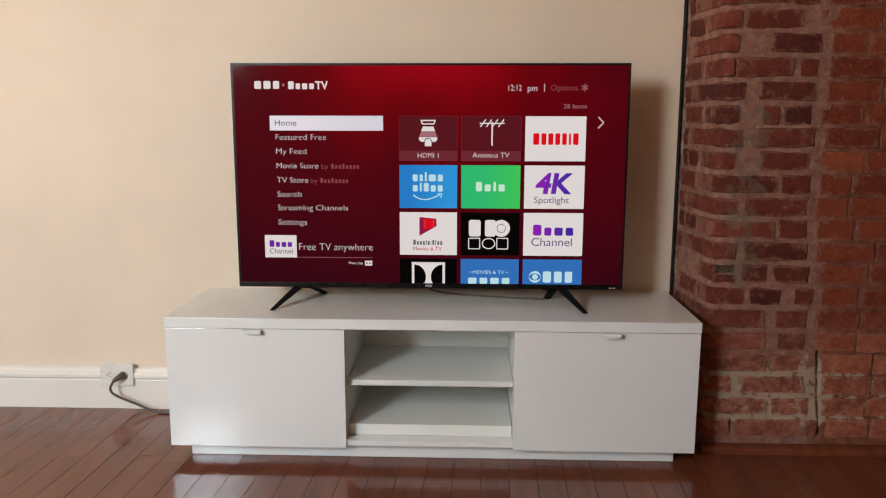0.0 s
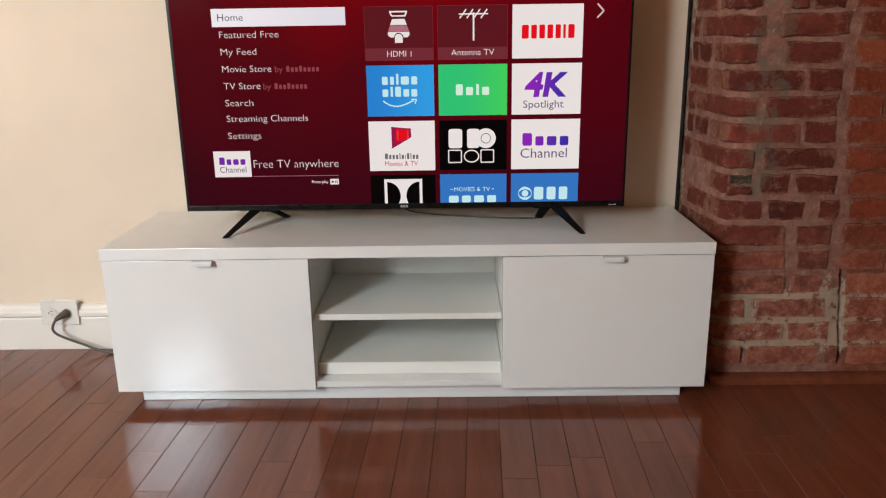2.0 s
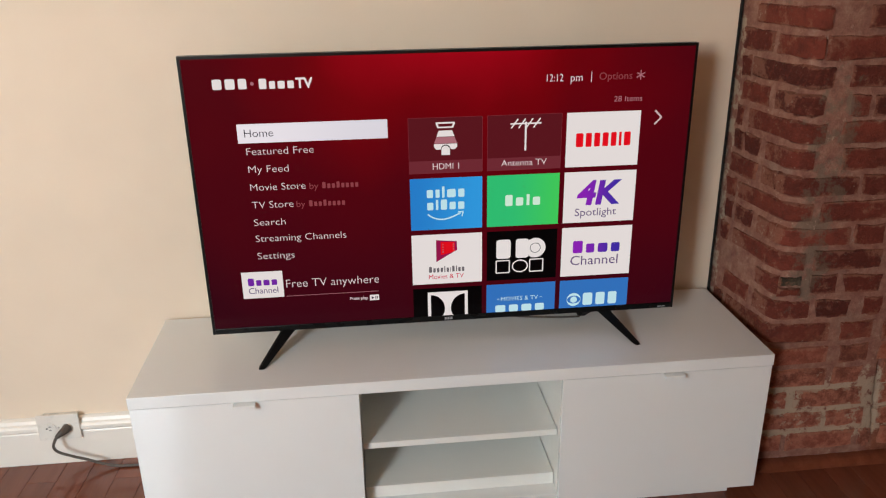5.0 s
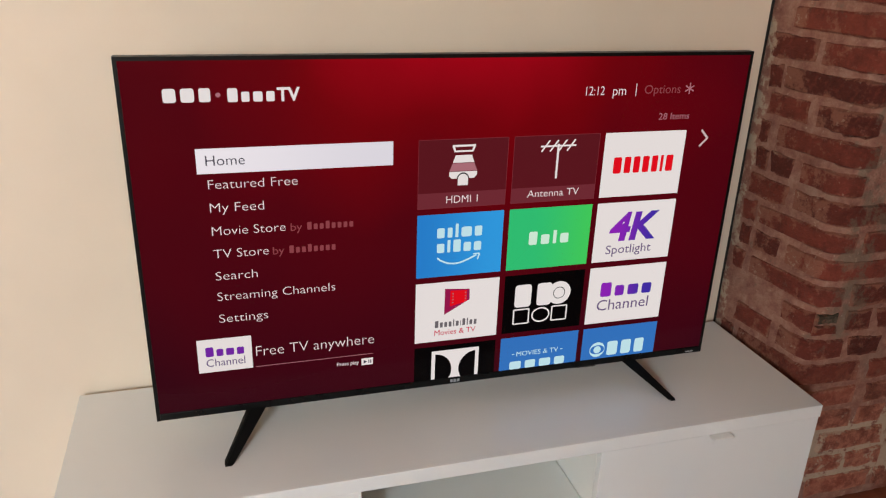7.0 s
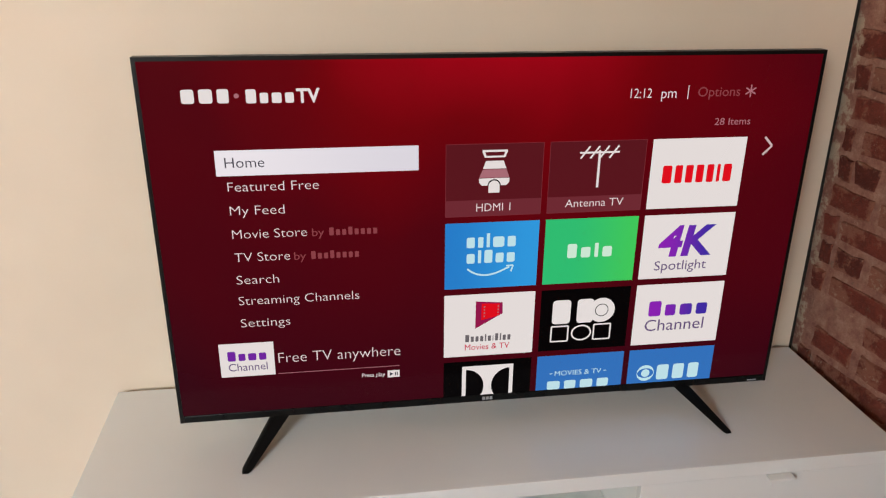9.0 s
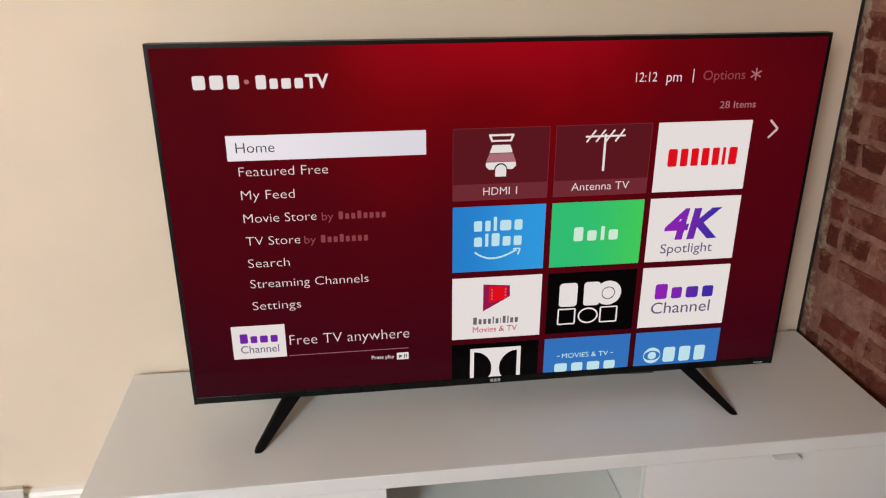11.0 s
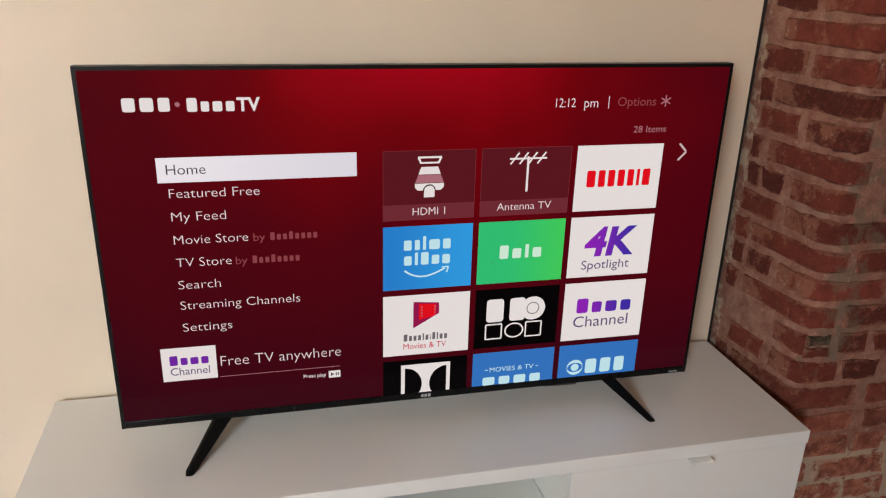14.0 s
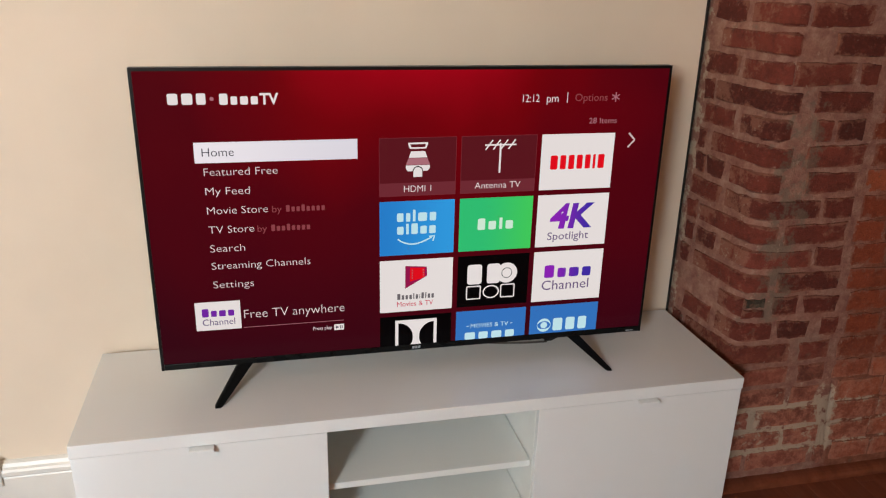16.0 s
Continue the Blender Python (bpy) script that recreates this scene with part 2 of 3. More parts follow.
PALE = glow("screen_pale_blue", (0.56, 0.80, 0.86))
GREEN = vertical_blend("screen_green", (0.03, 0.52, 0.17), (0.055, 0.60, 0.10), 0, 0.02, 0.185)
MINT = glow("screen_mint", (0.66, 0.86, 0.70))
PURPLE = vertical_blend("screen_purple", (0.26, 0.016, 0.45), (0.05, 0.025, 0.36), 0, 0.21, 0.32)
PURPLE_2 = glow("screen_violet", (0.17, 0.02, 0.36))
MAUVE = glow("screen_mauve", (0.14, 0.085, 0.20))
GREY = glow("screen_grey", (0.15, 0.13, 0.14))
CRIMSON = glow("screen_crimson", (0.60, 0.012, 0.055))
MAGENTA = glow("screen_magenta", (0.30, 0.008, 0.07))
INK = glow("screen_black", (0.0012, 0.0006, 0.0008))

# ---- building helpers ----


def box(bm, x0, x1, y0, y1, z0, z1):
    vs = [bm.verts.new((x, y, z)) for x in (x0, x1) for y in (y0, y1) for z in (z0, z1)]
    for f in ((0, 1, 3, 2), (4, 6, 7, 5), (0, 4, 5, 1), (2, 3, 7, 6), (0, 2, 6, 4), (1, 5, 7, 3)):
        bm.faces.new([vs[i] for i in f])
    return bm


def soft_box(x0, x1, y0, y1, z0, z1, r=0.0015, seg=2):
    bm = box(bmesh.new(), x0, x1, y0, y1, z0, z1)
    bmesh.ops.bevel(bm, geom=bm.edges[:], offset=r, segments=seg, affect="EDGES", profile=0.5)
    return bm


def finish(name, bm, material, smooth=False):
    bmesh.ops.recalc_face_normals(bm, faces=bm.faces[:])
    me = bpy.data.meshes.new(name)
    bm.to_mesh(me)
    bm.free()
    me.materials.append(material)
    if smooth:
        for p in me.polygons:
            p.use_smooth = True
    return me


def thing(name, base, label, category, group=""):
    ob = new(name)
    ob.empty_display_size = 0.05
    ob.location = base
    return tagged(ob, label, category, group)


def part(name, bm, material, parent, label="", smooth=False):
    """One bmesh, in world metres, as one mesh object under a thing or a part."""
    ob = new(name, finish(name, bm, material, smooth))
    ob.parent = parent
    if parent.type == "EMPTY":
        ob.matrix_parent_inverse = Matrix.Translation(-Vector(parent.location))
    return tagged(ob, label)


def structure(name, bm, material, label, category, smooth=False):
    return tagged(new(name, finish(name, bm, material, smooth)), label, category, kind="structure")


def extrude_profile(bm, points, x0, x1, closed=True):
    """A (y, z) outline swept along x."""
    a = [bm.verts.new((x0, y, z)) for y, z in points]
    b = [bm.verts.new((x1, y, z)) for y, z in points]
    n = len(points)
    for i in range(n if closed else n - 1):
        j = (i + 1) % n
        bm.faces.new((a[i], a[j], b[j], b[i]))
    if closed:
        bm.faces.new(a[::-1])
        bm.faces.new(b)
    return bm


def tube(points, radius, sides=10, cuts=8):
    """A round cord through the points, smooth between them."""
    pts = [Vector(p) for p in points]
    line = []
    for i in range(len(pts) - 1):
        p0, p1, p2, p3 = pts[max(i - 1, 0)], pts[i], pts[i + 1], pts[min(i + 2, len(pts) - 1)]
        for k in range(cuts):
            t = k / cuts
            line.append(0.5 * ((2 * p1) + (p2 - p0) * t + (2 * p0 - 5 * p1 + 4 * p2 - p3) * t * t + (3 * p1 - p0 - 3 * p2 + p3) * t ** 3))
    line.append(pts[-1])
    bm = bmesh.new()
    rings = []
    for i, p in enumerate(line):
        d = (line[min(i + 1, len(line) - 1)] - line[max(i - 1, 0)]).normalized()
        side = d.cross(Vector((0, 0, 1)))
        side = side.normalized() if side.length > 0.01 else Vector((1, 0, 0))
        up = side.cross(d)
        r = radius(i / (len(line) - 1)) if callable(radius) else radius
        rings.append([bm.verts.new(p + r * (math.cos(a) * side + math.sin(a) * up)) for a in (2 * math.pi * k / sides for k in range(sides))])
    for a, b in zip(rings, rings[1:]):
        for k in range(sides):
            bm.faces.new((a[k], a[(k + 1) % sides], b[(k + 1) % sides], b[k]))
    bm.faces.new(rings[0][::-1])
    bm.faces.new(rings[-1])
    return bm


# ---- setting: floor, walls, ceiling ----
floor = structure("floor", box(bmesh.new(), ROOM_W - 0.1, ROOM_E + 0.1, ROOM_S - 0.1, 2.9, -0.06, -0.012), SUB,
                  "glossy reddish mahogany strip floor laid towards the wall", "floor")
structure("wall_north", box(bmesh.new(), ROOM_W - 0.12, 0.704, WALL_N, WALL_N + 0.14, -0.05, ROOM_H), WALL,
          "smooth cream painted plaster wall behind the television", "wall")
# unseen walls closing the room, coloured to steer the bounce
structure("wall_east", box(bmesh.new(), ROOM_E, ROOM_E + 0.12, ROOM_S - 0.12, 2.86, -0.05, ROOM_H), PLAIN, "plain unseen side wall, tan to bounce warm light", "wall")
structure("wall_west", box(bmesh.new(), ROOM_W - 0.12, ROOM_W, ROOM_S - 0.12, WALL_N, -0.05, ROOM_H), SIDE, "plain unseen side wall, pale to bounce neutral light", "wall")
structure("wall_north_east", box(bmesh.new(), CHIMNEY_E + 0.011, ROOM_E, WALL_N, WALL_N + 0.14, -0.05, ROOM_H), WALL, "plain cream painted wall beyond the chimney breast", "wall")
bm = bmesh.new()
for a in ((ROOM_W, WIN[0], -0.05, ROOM_H), (WIN[1], ROOM_E, -0.05, ROOM_H), (WIN[0], WIN[1], -0.05, WIN[2]), (WIN[0], WIN[1], WIN[3], ROOM_H)):
    box(bm, a[0], a[1], ROOM_S - 0.12, ROOM_S, a[2], a[3])
structure("wall_south", bm, PLAIN, "plain unseen wall with a tall window, tan to bounce warm light", "wall")
structure("ceiling", box(bmesh.new(), ROOM_W - 0.12, ROOM_E + 0.12, ROOM_S - 0.12, 2.87, ROOM_H, ROOM_H + 0.1), CEIL, "plain unseen ceiling, dark tan to dim bounced light", "ceiling")

# window in the south wall, behind the walk
x0, x1, z0, z1 = WIN
zm = (z0 + z1) / 2
win = thing("window_1", ((x0 + x1) / 2, ROOM_S, z0), "tall white painted sash window letting in daylight", "window")
win["kind"] = "structure"
for a0, a1, b0, b1 in ((x0, x0 + 0.04, z0, z1), (x1 - 0.04, x1, z0, z1), (x0 + 0.04, x1 - 0.04, z1 - 0.05, z1), (x0 + 0.04, x1 - 0.04, z0, z0 + 0.06), (x0 + 0.04, x1 - 0.04, zm - 0.02, zm + 0.02)):
    part("window_frame", soft_box(a0, a1, ROOM_S - 0.10, ROOM_S - 0.055, b0, b1, 0.004), TRIM, win)

# baseboard with a moulded cap, along the cream wall
prof = [(WALL_N, 0), (2.646, 0), (2.646, 0.106), (2.648, 0.110), (2.643, 0.113), (2.640, 0.118), (2.640, 0.128), (2.644, 0.134), (2.650, 0.138), (2.655, 0.147), (2.663, 0.151), (WALL_N, 0.152)]
structure("baseboard", extrude_profile(bmesh.new(), prof, ROOM_W, 0.703), TRIM, "white painted baseboard with a moulded cap", "baseboard")
# stained shoe strip at the foot of the brickwork
prof = [(2.37, 0.0), (2.333, 0.0), (2.334, 0.010), (2.338, 0.017), (2.346, 0.022), (2.356, 0.024), (2.37, 0.024)]
structure("trim_brick_foot", extrude_profile(bmesh.new(), prof, 0.742, CHIMNEY_E), FLOOR, "dark reddish wooden shoe strip under the brickwork", "trim")

# dark strip added where the plaster ends beside the brickwork, so the gap reads dark
gap = bmesh.new()
steps = 60
ring_a = []
for i in range(steps + 1):
    z = 0.152 + (ROOM_H - 0.152) * i / steps
    w = 0.7135 + 0.0022 * noise.noise((0.4, 2.2, z * 14))
    f = 2.6715 + 0.0015 * noise.noise((7.4, 2.2, z * 21))
    ring_b = [gap.verts.new(v) for v in ((0.7042, f, z), (w, f - 0.001, z), (w, 2.71, z), (0.7042, 2.71, z))]
    if ring_a:
        for j in range(4):
            gap.faces.new((ring_a[j], ring_a[(j + 1) % 4], ring_b[(j + 1) % 4], ring_b[j]))
    else:
        gap.faces.new(ring_b)
    ring_a = ring_b
gap.faces.new(ring_a)
structure("strip_plaster_edge", gap, GAP, "dark strip added in the gap between the cream plaster and the brickwork", "trim")

# ---- chimney breast: mortar bed ----
FACE, COURSE, FIRST = 2.362, 0.0689, 0.060      # brick face, course height, first bed joint
outline = [(0.60, 2.812), (0.719, 2.812), (0.7210, 2.668), (0.7475, 2.435), (0.752, 2.402), (0.766, 2.380), (0.797, 2.3685), (1.07, 2.3685), (1.10, 2.3700), (1.135, 2.3720), (CHIMNEY_E, 2.3720), (CHIMNEY_E + 0.01, 2.80)]
line = []
for (ax, ay), (bx, by) in zip(outline, outline[1:]):
    k = max(1, int(math.hypot(bx - ax, by - ay) / (0.0028 if 1.06 < ax < 1.12 else 0.0075 if ax < 1.4 and ay < 2.75 else 0.03)))
    line += [(ax + (bx - ax) * i / k, ay + (by - ay) * i / k) for i in range(k)]
line.append(outline[-1])
rows_z = [i * 0.0078 - 0.04 for i in range(218)]
rows_z += [rows_z[-1] + 0.03 * (i + 1) for i in range(int((ROOM_H - rows_z[-1]) / 0.03) + 1)]
verts, faces = [], []
for z in rows_z:
    for x, y in line:
        d = 0.0022 * noise.noise((x * 11, y * 11, z * 11)) + 0.0026 * noise.noise((x * 34, y * 34, z * 34)) + 0.0018 * noise.noise((x * 90, y * 90, z * 90))
        d += 0.010 * max(0.0, noise.noise((x * 7 + 5, y * 7, z * 9)) - 0.32)
        if 0.055 < z < 0.34 and y < 2.40:             # open cracks beside the infill and in two upright joints
            wander = 0.005 * noise.noise((3.1, 0.7, z * 40))
            for cx, gate in ((1.124 - 0.092 * z, 0.25), (0.8395, -0.05 if z < 0.25 else -9.0)):
                d -= 0.034 * math.exp(-((x - cx - wander) / (0.0038 if cx > 1 else 0.0055)) ** 2) * max(0.0, min(1.0, 2.5 * (gate + noise.noise((1.3, cx, z * 23)))))
        nx, ny = (-1.0, -0.15) if x < 0.76 and y > 2.42 else ((-0.7, -0.7) if x < 0.79 else (0.0, -1.0))
        w = 0.0 if x > CHIMNEY_E - 0.01 else (1.0 if y < 2.64 else 0.25)
        verts.append((x + nx * d * w, y + ny * d * w, z))
n_line = len(line)
for j in range(len(rows_z) - 1):
    for i in range(n_line - 1):
        a = j * n_line + i
        faces.append((a, a + 1, a + 1 + n_line, a + n_line))
bed = bpy.data.meshes.new("wall_chimney")
bed.from_pydata(verts, [], faces)
bm = bmesh.new()
bm.from_mesh(bed)
bpy.data.meshes.remove(bed)
top = [bm.verts.new((x, 2.86, rows_z[0])) for x in (0.60, 2.05)] + [bm.verts.new((x, 2.86, rows_z[-1])) for x in (2.05, 0.60)]
bm.faces.new(top)
chimney = structure("wall_chimney", bm, MORTAR, "old exposed red brick chimney breast with crumbling lime-smeared mortar", "brick wall", smooth=True)

# ---- television bench ----
BX0, BX1, BY0, BY1, BTOP = -0.914, 0.689, 2.225, 2.647, 0.4555
bench = thing("tv_bench", ((BX0 + BX1) / 2, (BY0 + BY1) / 2, 0), "low white lacquered media bench with two doors and open middle shelves", "tv bench")
part("top", soft_box(BX0, BX1, BY0, BY1, 0.4235, BTOP, 0.0016), BENCH_TOP, bench)
part("plinth", soft_box(-0.866, 0.638, 2.273, 2.60, 0.0, 0.0515, 0.0015), BENCH, bench, "recessed white plinth")
part("bottom_panel", soft_box(-0.893, 0.671, 2.2365, 2.635, 0.0520, 0.0690, 0.0012), BENCH, bench)
for x0 in (BX0 + 0.002, BX1 - 0.0175):
    part("side_panel", soft_box(x0, x0 + 0.0155, 2.248, 2.640, 0.0525, 0.4225, 0.001), BENCH, bench)
for x0 in (-0.3880, 0.1405):
    part("divider", soft_box(x0, x0 + 0.0182, 2.2475, 2.628, 0.0695, 0.4225, 0.001), BENCH_IN, bench)
part("back_panel", soft_box(-0.893, 0.671, 2.6285, 2.634, 0.0695, 0.4225, 0.0008), BENCH_IN, bench)
part("shelf", soft_box(-0.3675, 0.1385, 2.262, 2.627, 0.2375, 0.2550, 0.0012), BENCH_IN, bench, "white adjustable shelf")
part("lower_shelf", soft_box(-0.3675, 0.1385, 2.280, 2.627, 0.0700, 0.1055, 0.0012), BENCH_IN, bench, "white thick lower shelf")
for x0, x1, hx in ((BX0 + 0.001, -0.3695, -0.669), (0.1400, BX1 - 0.001, 0.398)):
    door = part("door", soft_box(x0, x1, 2.2285, 2.2465, 0.0475, 0.4212, 0.0009), BENCH, bench, "smooth white lacquered door")
    bm = bmesh.new()
    extrude_profile(bm, [(2.2465, 0.4218), (2.210, 0.4218), (2.2075, 0.4200), (2.2075, 0.4110), (2.2095, 0.4110), (2.2095, 0.4186), (2.2280, 0.4190), (2.2465, 0.4216)], hx, hx + 0.052)
    part("handle", bm, BENCH, door, "small white folded tab handle")

# ---- wall outlet and power cord ----
OX, OZ, OY = -1.265, 0.131, 2.642
outlet = thing("wall_outlet", (OX, OY, OZ), "white plastic duplex wall outlet set sideways over the baseboard", "outlet")
part("plate", soft_box(OX - 0.0605, OX + 0.0605, OY - 0.006, OY + 0.001, OZ - 0.0425, OZ + 0.0425, 0.003, 3), OUTLET, outlet)
part("back_box", soft_box(OX - 0.050, OX + 0.050, OY + 0.0012, OY + 0.0275, OZ - 0.032, OZ + 0.032, 0.002, 2), OUTLET, outlet)
for sx in (-0.0225, 0.0225):
    bm = bmesh.new()
    bmesh.ops.create_cone(bm, cap_ends=True, segments=28, radius1=0.0165, radius2=0.0160, depth=0.004,
                          matrix=Matrix.Translation((OX + sx, OY - 0.0075, OZ)) @ Euler((radians(90), 0, 0)).to_matrix().to_4x4())
    rec = part("receptacle", bm, OUTLET, outlet)
    for dz, h in ((0.006, 0.0075), (-0.006, 0.0065)):
        part("slot", box(bmesh.new(), OX + sx - h / 2, OX + sx + h / 2, OY - 0.0102, OY - 0.0088, OZ + dz - 0.001, OZ + dz + 0.001), SLOT, rec)
    bm = bmesh.new()
    bmesh.ops.create_cone(bm, cap_ends=True, segments=14, radius1=0.0024, radius2=0.0024, depth=0.0014,
                          matrix=Matrix.Translation((OX + sx - 0.0095, OY - 0.0096, OZ)) @ Euler((radians(90), 0, 0)).to_matrix().to_4x4())
    part("ground_hole", bm, SLOT, rec)
bm = bmesh.new()
bmesh.ops.create_uvsphere(bm, u_segments=14, v_segments=8, radius=0.003, matrix=Matrix.Translation((OX, OY - 0.006, OZ)) @ Matrix.Diagonal((1, 0.5, 1, 1)))
part("screw", bm, STEEL, outlet, "steel screw head", True)

PX = OX + 0.026
cord = thing("power_cord", (PX - 0.02, 2.61, 0.0), "dark grey power cord plugged in the outlet, trailing behind the bench", "power cord")
part("plug", tube([(PX, OY - 0.010, OZ), (PX - 0.003, OY - 0.020, OZ - 0.001), (PX - 0.012, OY - 0.032, OZ - 0.005), (PX - 0.024, OY - 0.040, OZ - 0.013)],
                  lambda t: 0.0140 - 0.0085 * t ** 1.5, 14, 6), CORD, cord, "moulded grey plug", True)
part("cable", tube([(PX - 0.022, OY - 0.039, OZ - 0.012), (-1.268, 2.600, 0.108), (-1.273, 2.597, 0.090), (-1.262, 2.597, 0.072), (-1.226, 2.599, 0.053),
                    (-1.186, 2.601, 0.036), (-1.145, 2.602, 0.017), (-1.105, 2.602, 0.0058), (-1.05, 2.601, 0.0042), (-0.88, 2.598, 0.0042)],
                   0.0042, 10, 8), CORD, cord, "", True)

# ---- television ----
TX0, TX1, TZ0, TZ1, TY = -0.739, 0.491, 0.508, 1.2128, 2.4255
SX0, SX1, SZ0, SZ1, SY = -0.7320, 0.4850, 0.524, 1.2058, 2.4270
TC = (TX0 + TX1) / 2
tv = thing("television", (TC, 2.46, BTOP), "large flat black television with a lit red menu, on splayed legs", "television")
frame_bm = bmesh.new()
for a in ((TX0, SX0, TZ0, TZ1), (SX1, TX1, TZ0, TZ1), (SX0, SX1, SZ1, TZ1)):
    box(frame_bm, a[0], a[1], TY, TY + 0.020, a[2], a[3])
part("bezel", frame_bm, BEZEL, tv, "thin matt black bezel")
part("chin", soft_box(SX0, SX1, TY - 0.0005, TY + 0.022, TZ0, SZ0, 0.002), BLACK_GLOSS, tv, "black lower strip with a small printed badge")
bm = box(bmesh.new(), TX0 + 0.004, TX1 - 0.004, TY + 0.0205, TY + 0.032, TZ0 + 0.003, TZ1 - 0.004)
part("back_cover", bm, BLACK, tv)
bm = bmesh.new()
extrude_profile(bm, [(TY + 0.0325, TZ0 + 0.015), (TY + 0.070, TZ0 + 0.025), (TY + 0.078, TZ0 + 0.06), (TY + 0.078, 0.86), (TY + 0.066, 0.90), (TY + 0.0325, 0.93)], TX0 + 0.16, TX1 - 0.16)
part("electronics_housing", bm, BLACK, tv)


def leg(sign, foot_x, foot_y):
    """Inverted V foot: a long front prong splayed outwards and a short rear one."""
    ax = TC + sign * 0.415
    bm = bmesh.new()

    def prong(p, q, w0, w1, t0, t1):
        rings = []
        for (x, y, z), w, t in ((p, w0, t0), (q, w1, t1)):
            rings.append([bm.verts.new(v) for v in ((x - w / 2, y - t / 2, z), (x + w / 2, y - t / 2, z), (x + w / 2, y + t / 2, z), (x - w / 2, y + t / 2, z))])
        for k in range(4):
            bm.faces.new((rings[0][k], rings[0][(k + 1) % 4], rings[1][(k + 1) % 4], rings[1][k]))
        bm.faces.new(rings[0][::-1])
        bm.faces.new(rings[1])

    prong((ax, TY + 0.022, 0.515), (TC + sign * 0.486, 2.329, BTOP), 0.036, 0.017, 0.026, 0.020)
    prong((TC + sign * 0.408, TY + 0.036, 0.513), (TC + sign * foot_x, foot_y, BTOP), 0.032, 0.022, 0.022, 0.022)
    box(bm, min(ax, TC + sign * 0.362), max(ax, TC + sign * 0.362), TY + 0.024, TY + 0.046, 0.499, 0.512)
    bmesh.ops.bevel(bm, geom=bm.edges[:], offset=0.0022, segments=2, affect="EDGES")
    part("leg", bm, BLACK, tv, "splayed black plastic leg")


leg(-1, 0.366, 2.572)
leg(1, 0.386, 2.520)
screen = part("screen", box(bmesh.new(), SX0, SX1, SY, SY + 0.004, SZ0, SZ1), SCREEN, tv, "lit screen with a dark red menu page")

# -- shapes on the screen; each lies a fraction of a millimetre before the last --
L1, L2, L3 = SY - 0.0003, SY - 0.0006, SY - 0.0009


def poly(bm, pts, y):
    bm.faces.new([bm.verts.new((x, y, z)) for x, z in pts])
    return bm


def slab(x0, x1, z0, z1, y=L1, bm=None):
    bm = bm or bmesh.new()
    return poly(bm, ((x0, z0), (x1, z0), (x1, z1), (x0, z1)), y)


def face_out(name, bm, material, label=""):
    ob = part(name, bm, material, screen, label)
    for p in ob.data.polygons:
        if p.normal.y > 0:
            ob.data.flip_normals()
            break
    return ob


def ring(bm, cx, cz, rx, rz, t, y, n=32):
    a = [(cx + rx * math.cos(2 * math.pi * k / n), cz + rz * math.sin(2 * math.pi * k / n)) for k in range(n)]
    b = [(cx + (rx - t) * math.cos(2 * math.pi * k / n), cz + (rz - t) * math.sin(2 * math.pi * k / n)) for k in range(n)]
    for k in range(n):
        j = (k + 1) % n
        poly(bm, (a[k], a[j], b[j], b[k]), y)
    return bm


def disc(bm, cx, cz, rx, rz, y, n=28, a0=0.0, a1=2 * math.pi):
    return poly(bm, [(cx + rx * math.cos(a0 + (a1 - a0) * k / n), cz + rz * math.sin(a0 + (a1 - a0) * k / n)) for k in range(n if a1 - a0 > 6.2 else n + 1)], y)


def stroke(bm, pts, t, y):
    """A line of even width through the points."""
    for (ax, az), (bx, bz) in zip(pts, pts[1:]):
        d = math.hypot(bx - ax, bz - az) or 1
        nx, nz = -(bz - az) / d * t / 2, (bx - ax) / d * t / 2
        poly(bm, ((ax - nx, az - nz), (bx - nx, bz - nz), (bx + nx, bz + nz), (ax + nx, az + nz)), y)
    return bm


def writing(name, words, x0, x1, mid, cap, material, y=L1, weight=0.0, lean=0.0):
    """Words in the built-in font, fitted between x0 and x1, capitals cap metres high, centred on the height mid."""
    data = bpy.data.curves.new(name, "FONT")
    data.body, data.resolution_u, data.offset, data.shear = words, 3, weight, lean
    holder = new(name, data)
    bpy.context.view_layer.update()
    me = bpy.data.meshes.new_from_object(holder.evaluated_get(bpy.context.evaluated_depsgraph_get()))
    bpy.data.objects.remove(holder)
    bpy.data.curves.remove(data)
    xs = [v.co.x for v in me.vertices]
    sx = (x1 - x0) / (max(xs) - min(xs))
    sz = cap / 0.69
    left = min(xs)
    for v in me.vertices:
        v.co = (x0 + (v.co.x - left) * sx, y, mid - cap / 2 + v.co.y * sz)
    me.materials.clear()
    me.materials.append(material)
    me.name = name
    ob = new(name, me)
    ob.parent = screen
    return ob


def blocks(x0, x1, z0, z1, widths, material, y=L2, gap=0.35, tall=()):
    """A name drawn as plain blocks of its colour, one for each sign; tall: those that rise higher."""
    s = (x1 - x0) / (sum(widths) + gap * (len(widths) - 1))
    x = x0
    for i, w in enumerate(widths):
        top = z1 if not tall or i in tall else z0 + (z1 - z0) * 0.74
        r = min(w * s, top - z0) * 0.18
        pts = []
        for cx, cz, a in ((x + w * s - r, z0 + r, -90), (x + w * s - r, top - r, 0), (x + r, top - r, 90), (x + r, z0 + r, 180)):
            for k in range(3):
                q = radians(a + 45 * k)
                pts.append((cx + r * math.cos(q), cz + r * math.sin(q)))
        face_out("name_block", poly(bmesh.new(), pts, y), material)
        x += (w + gap) * s


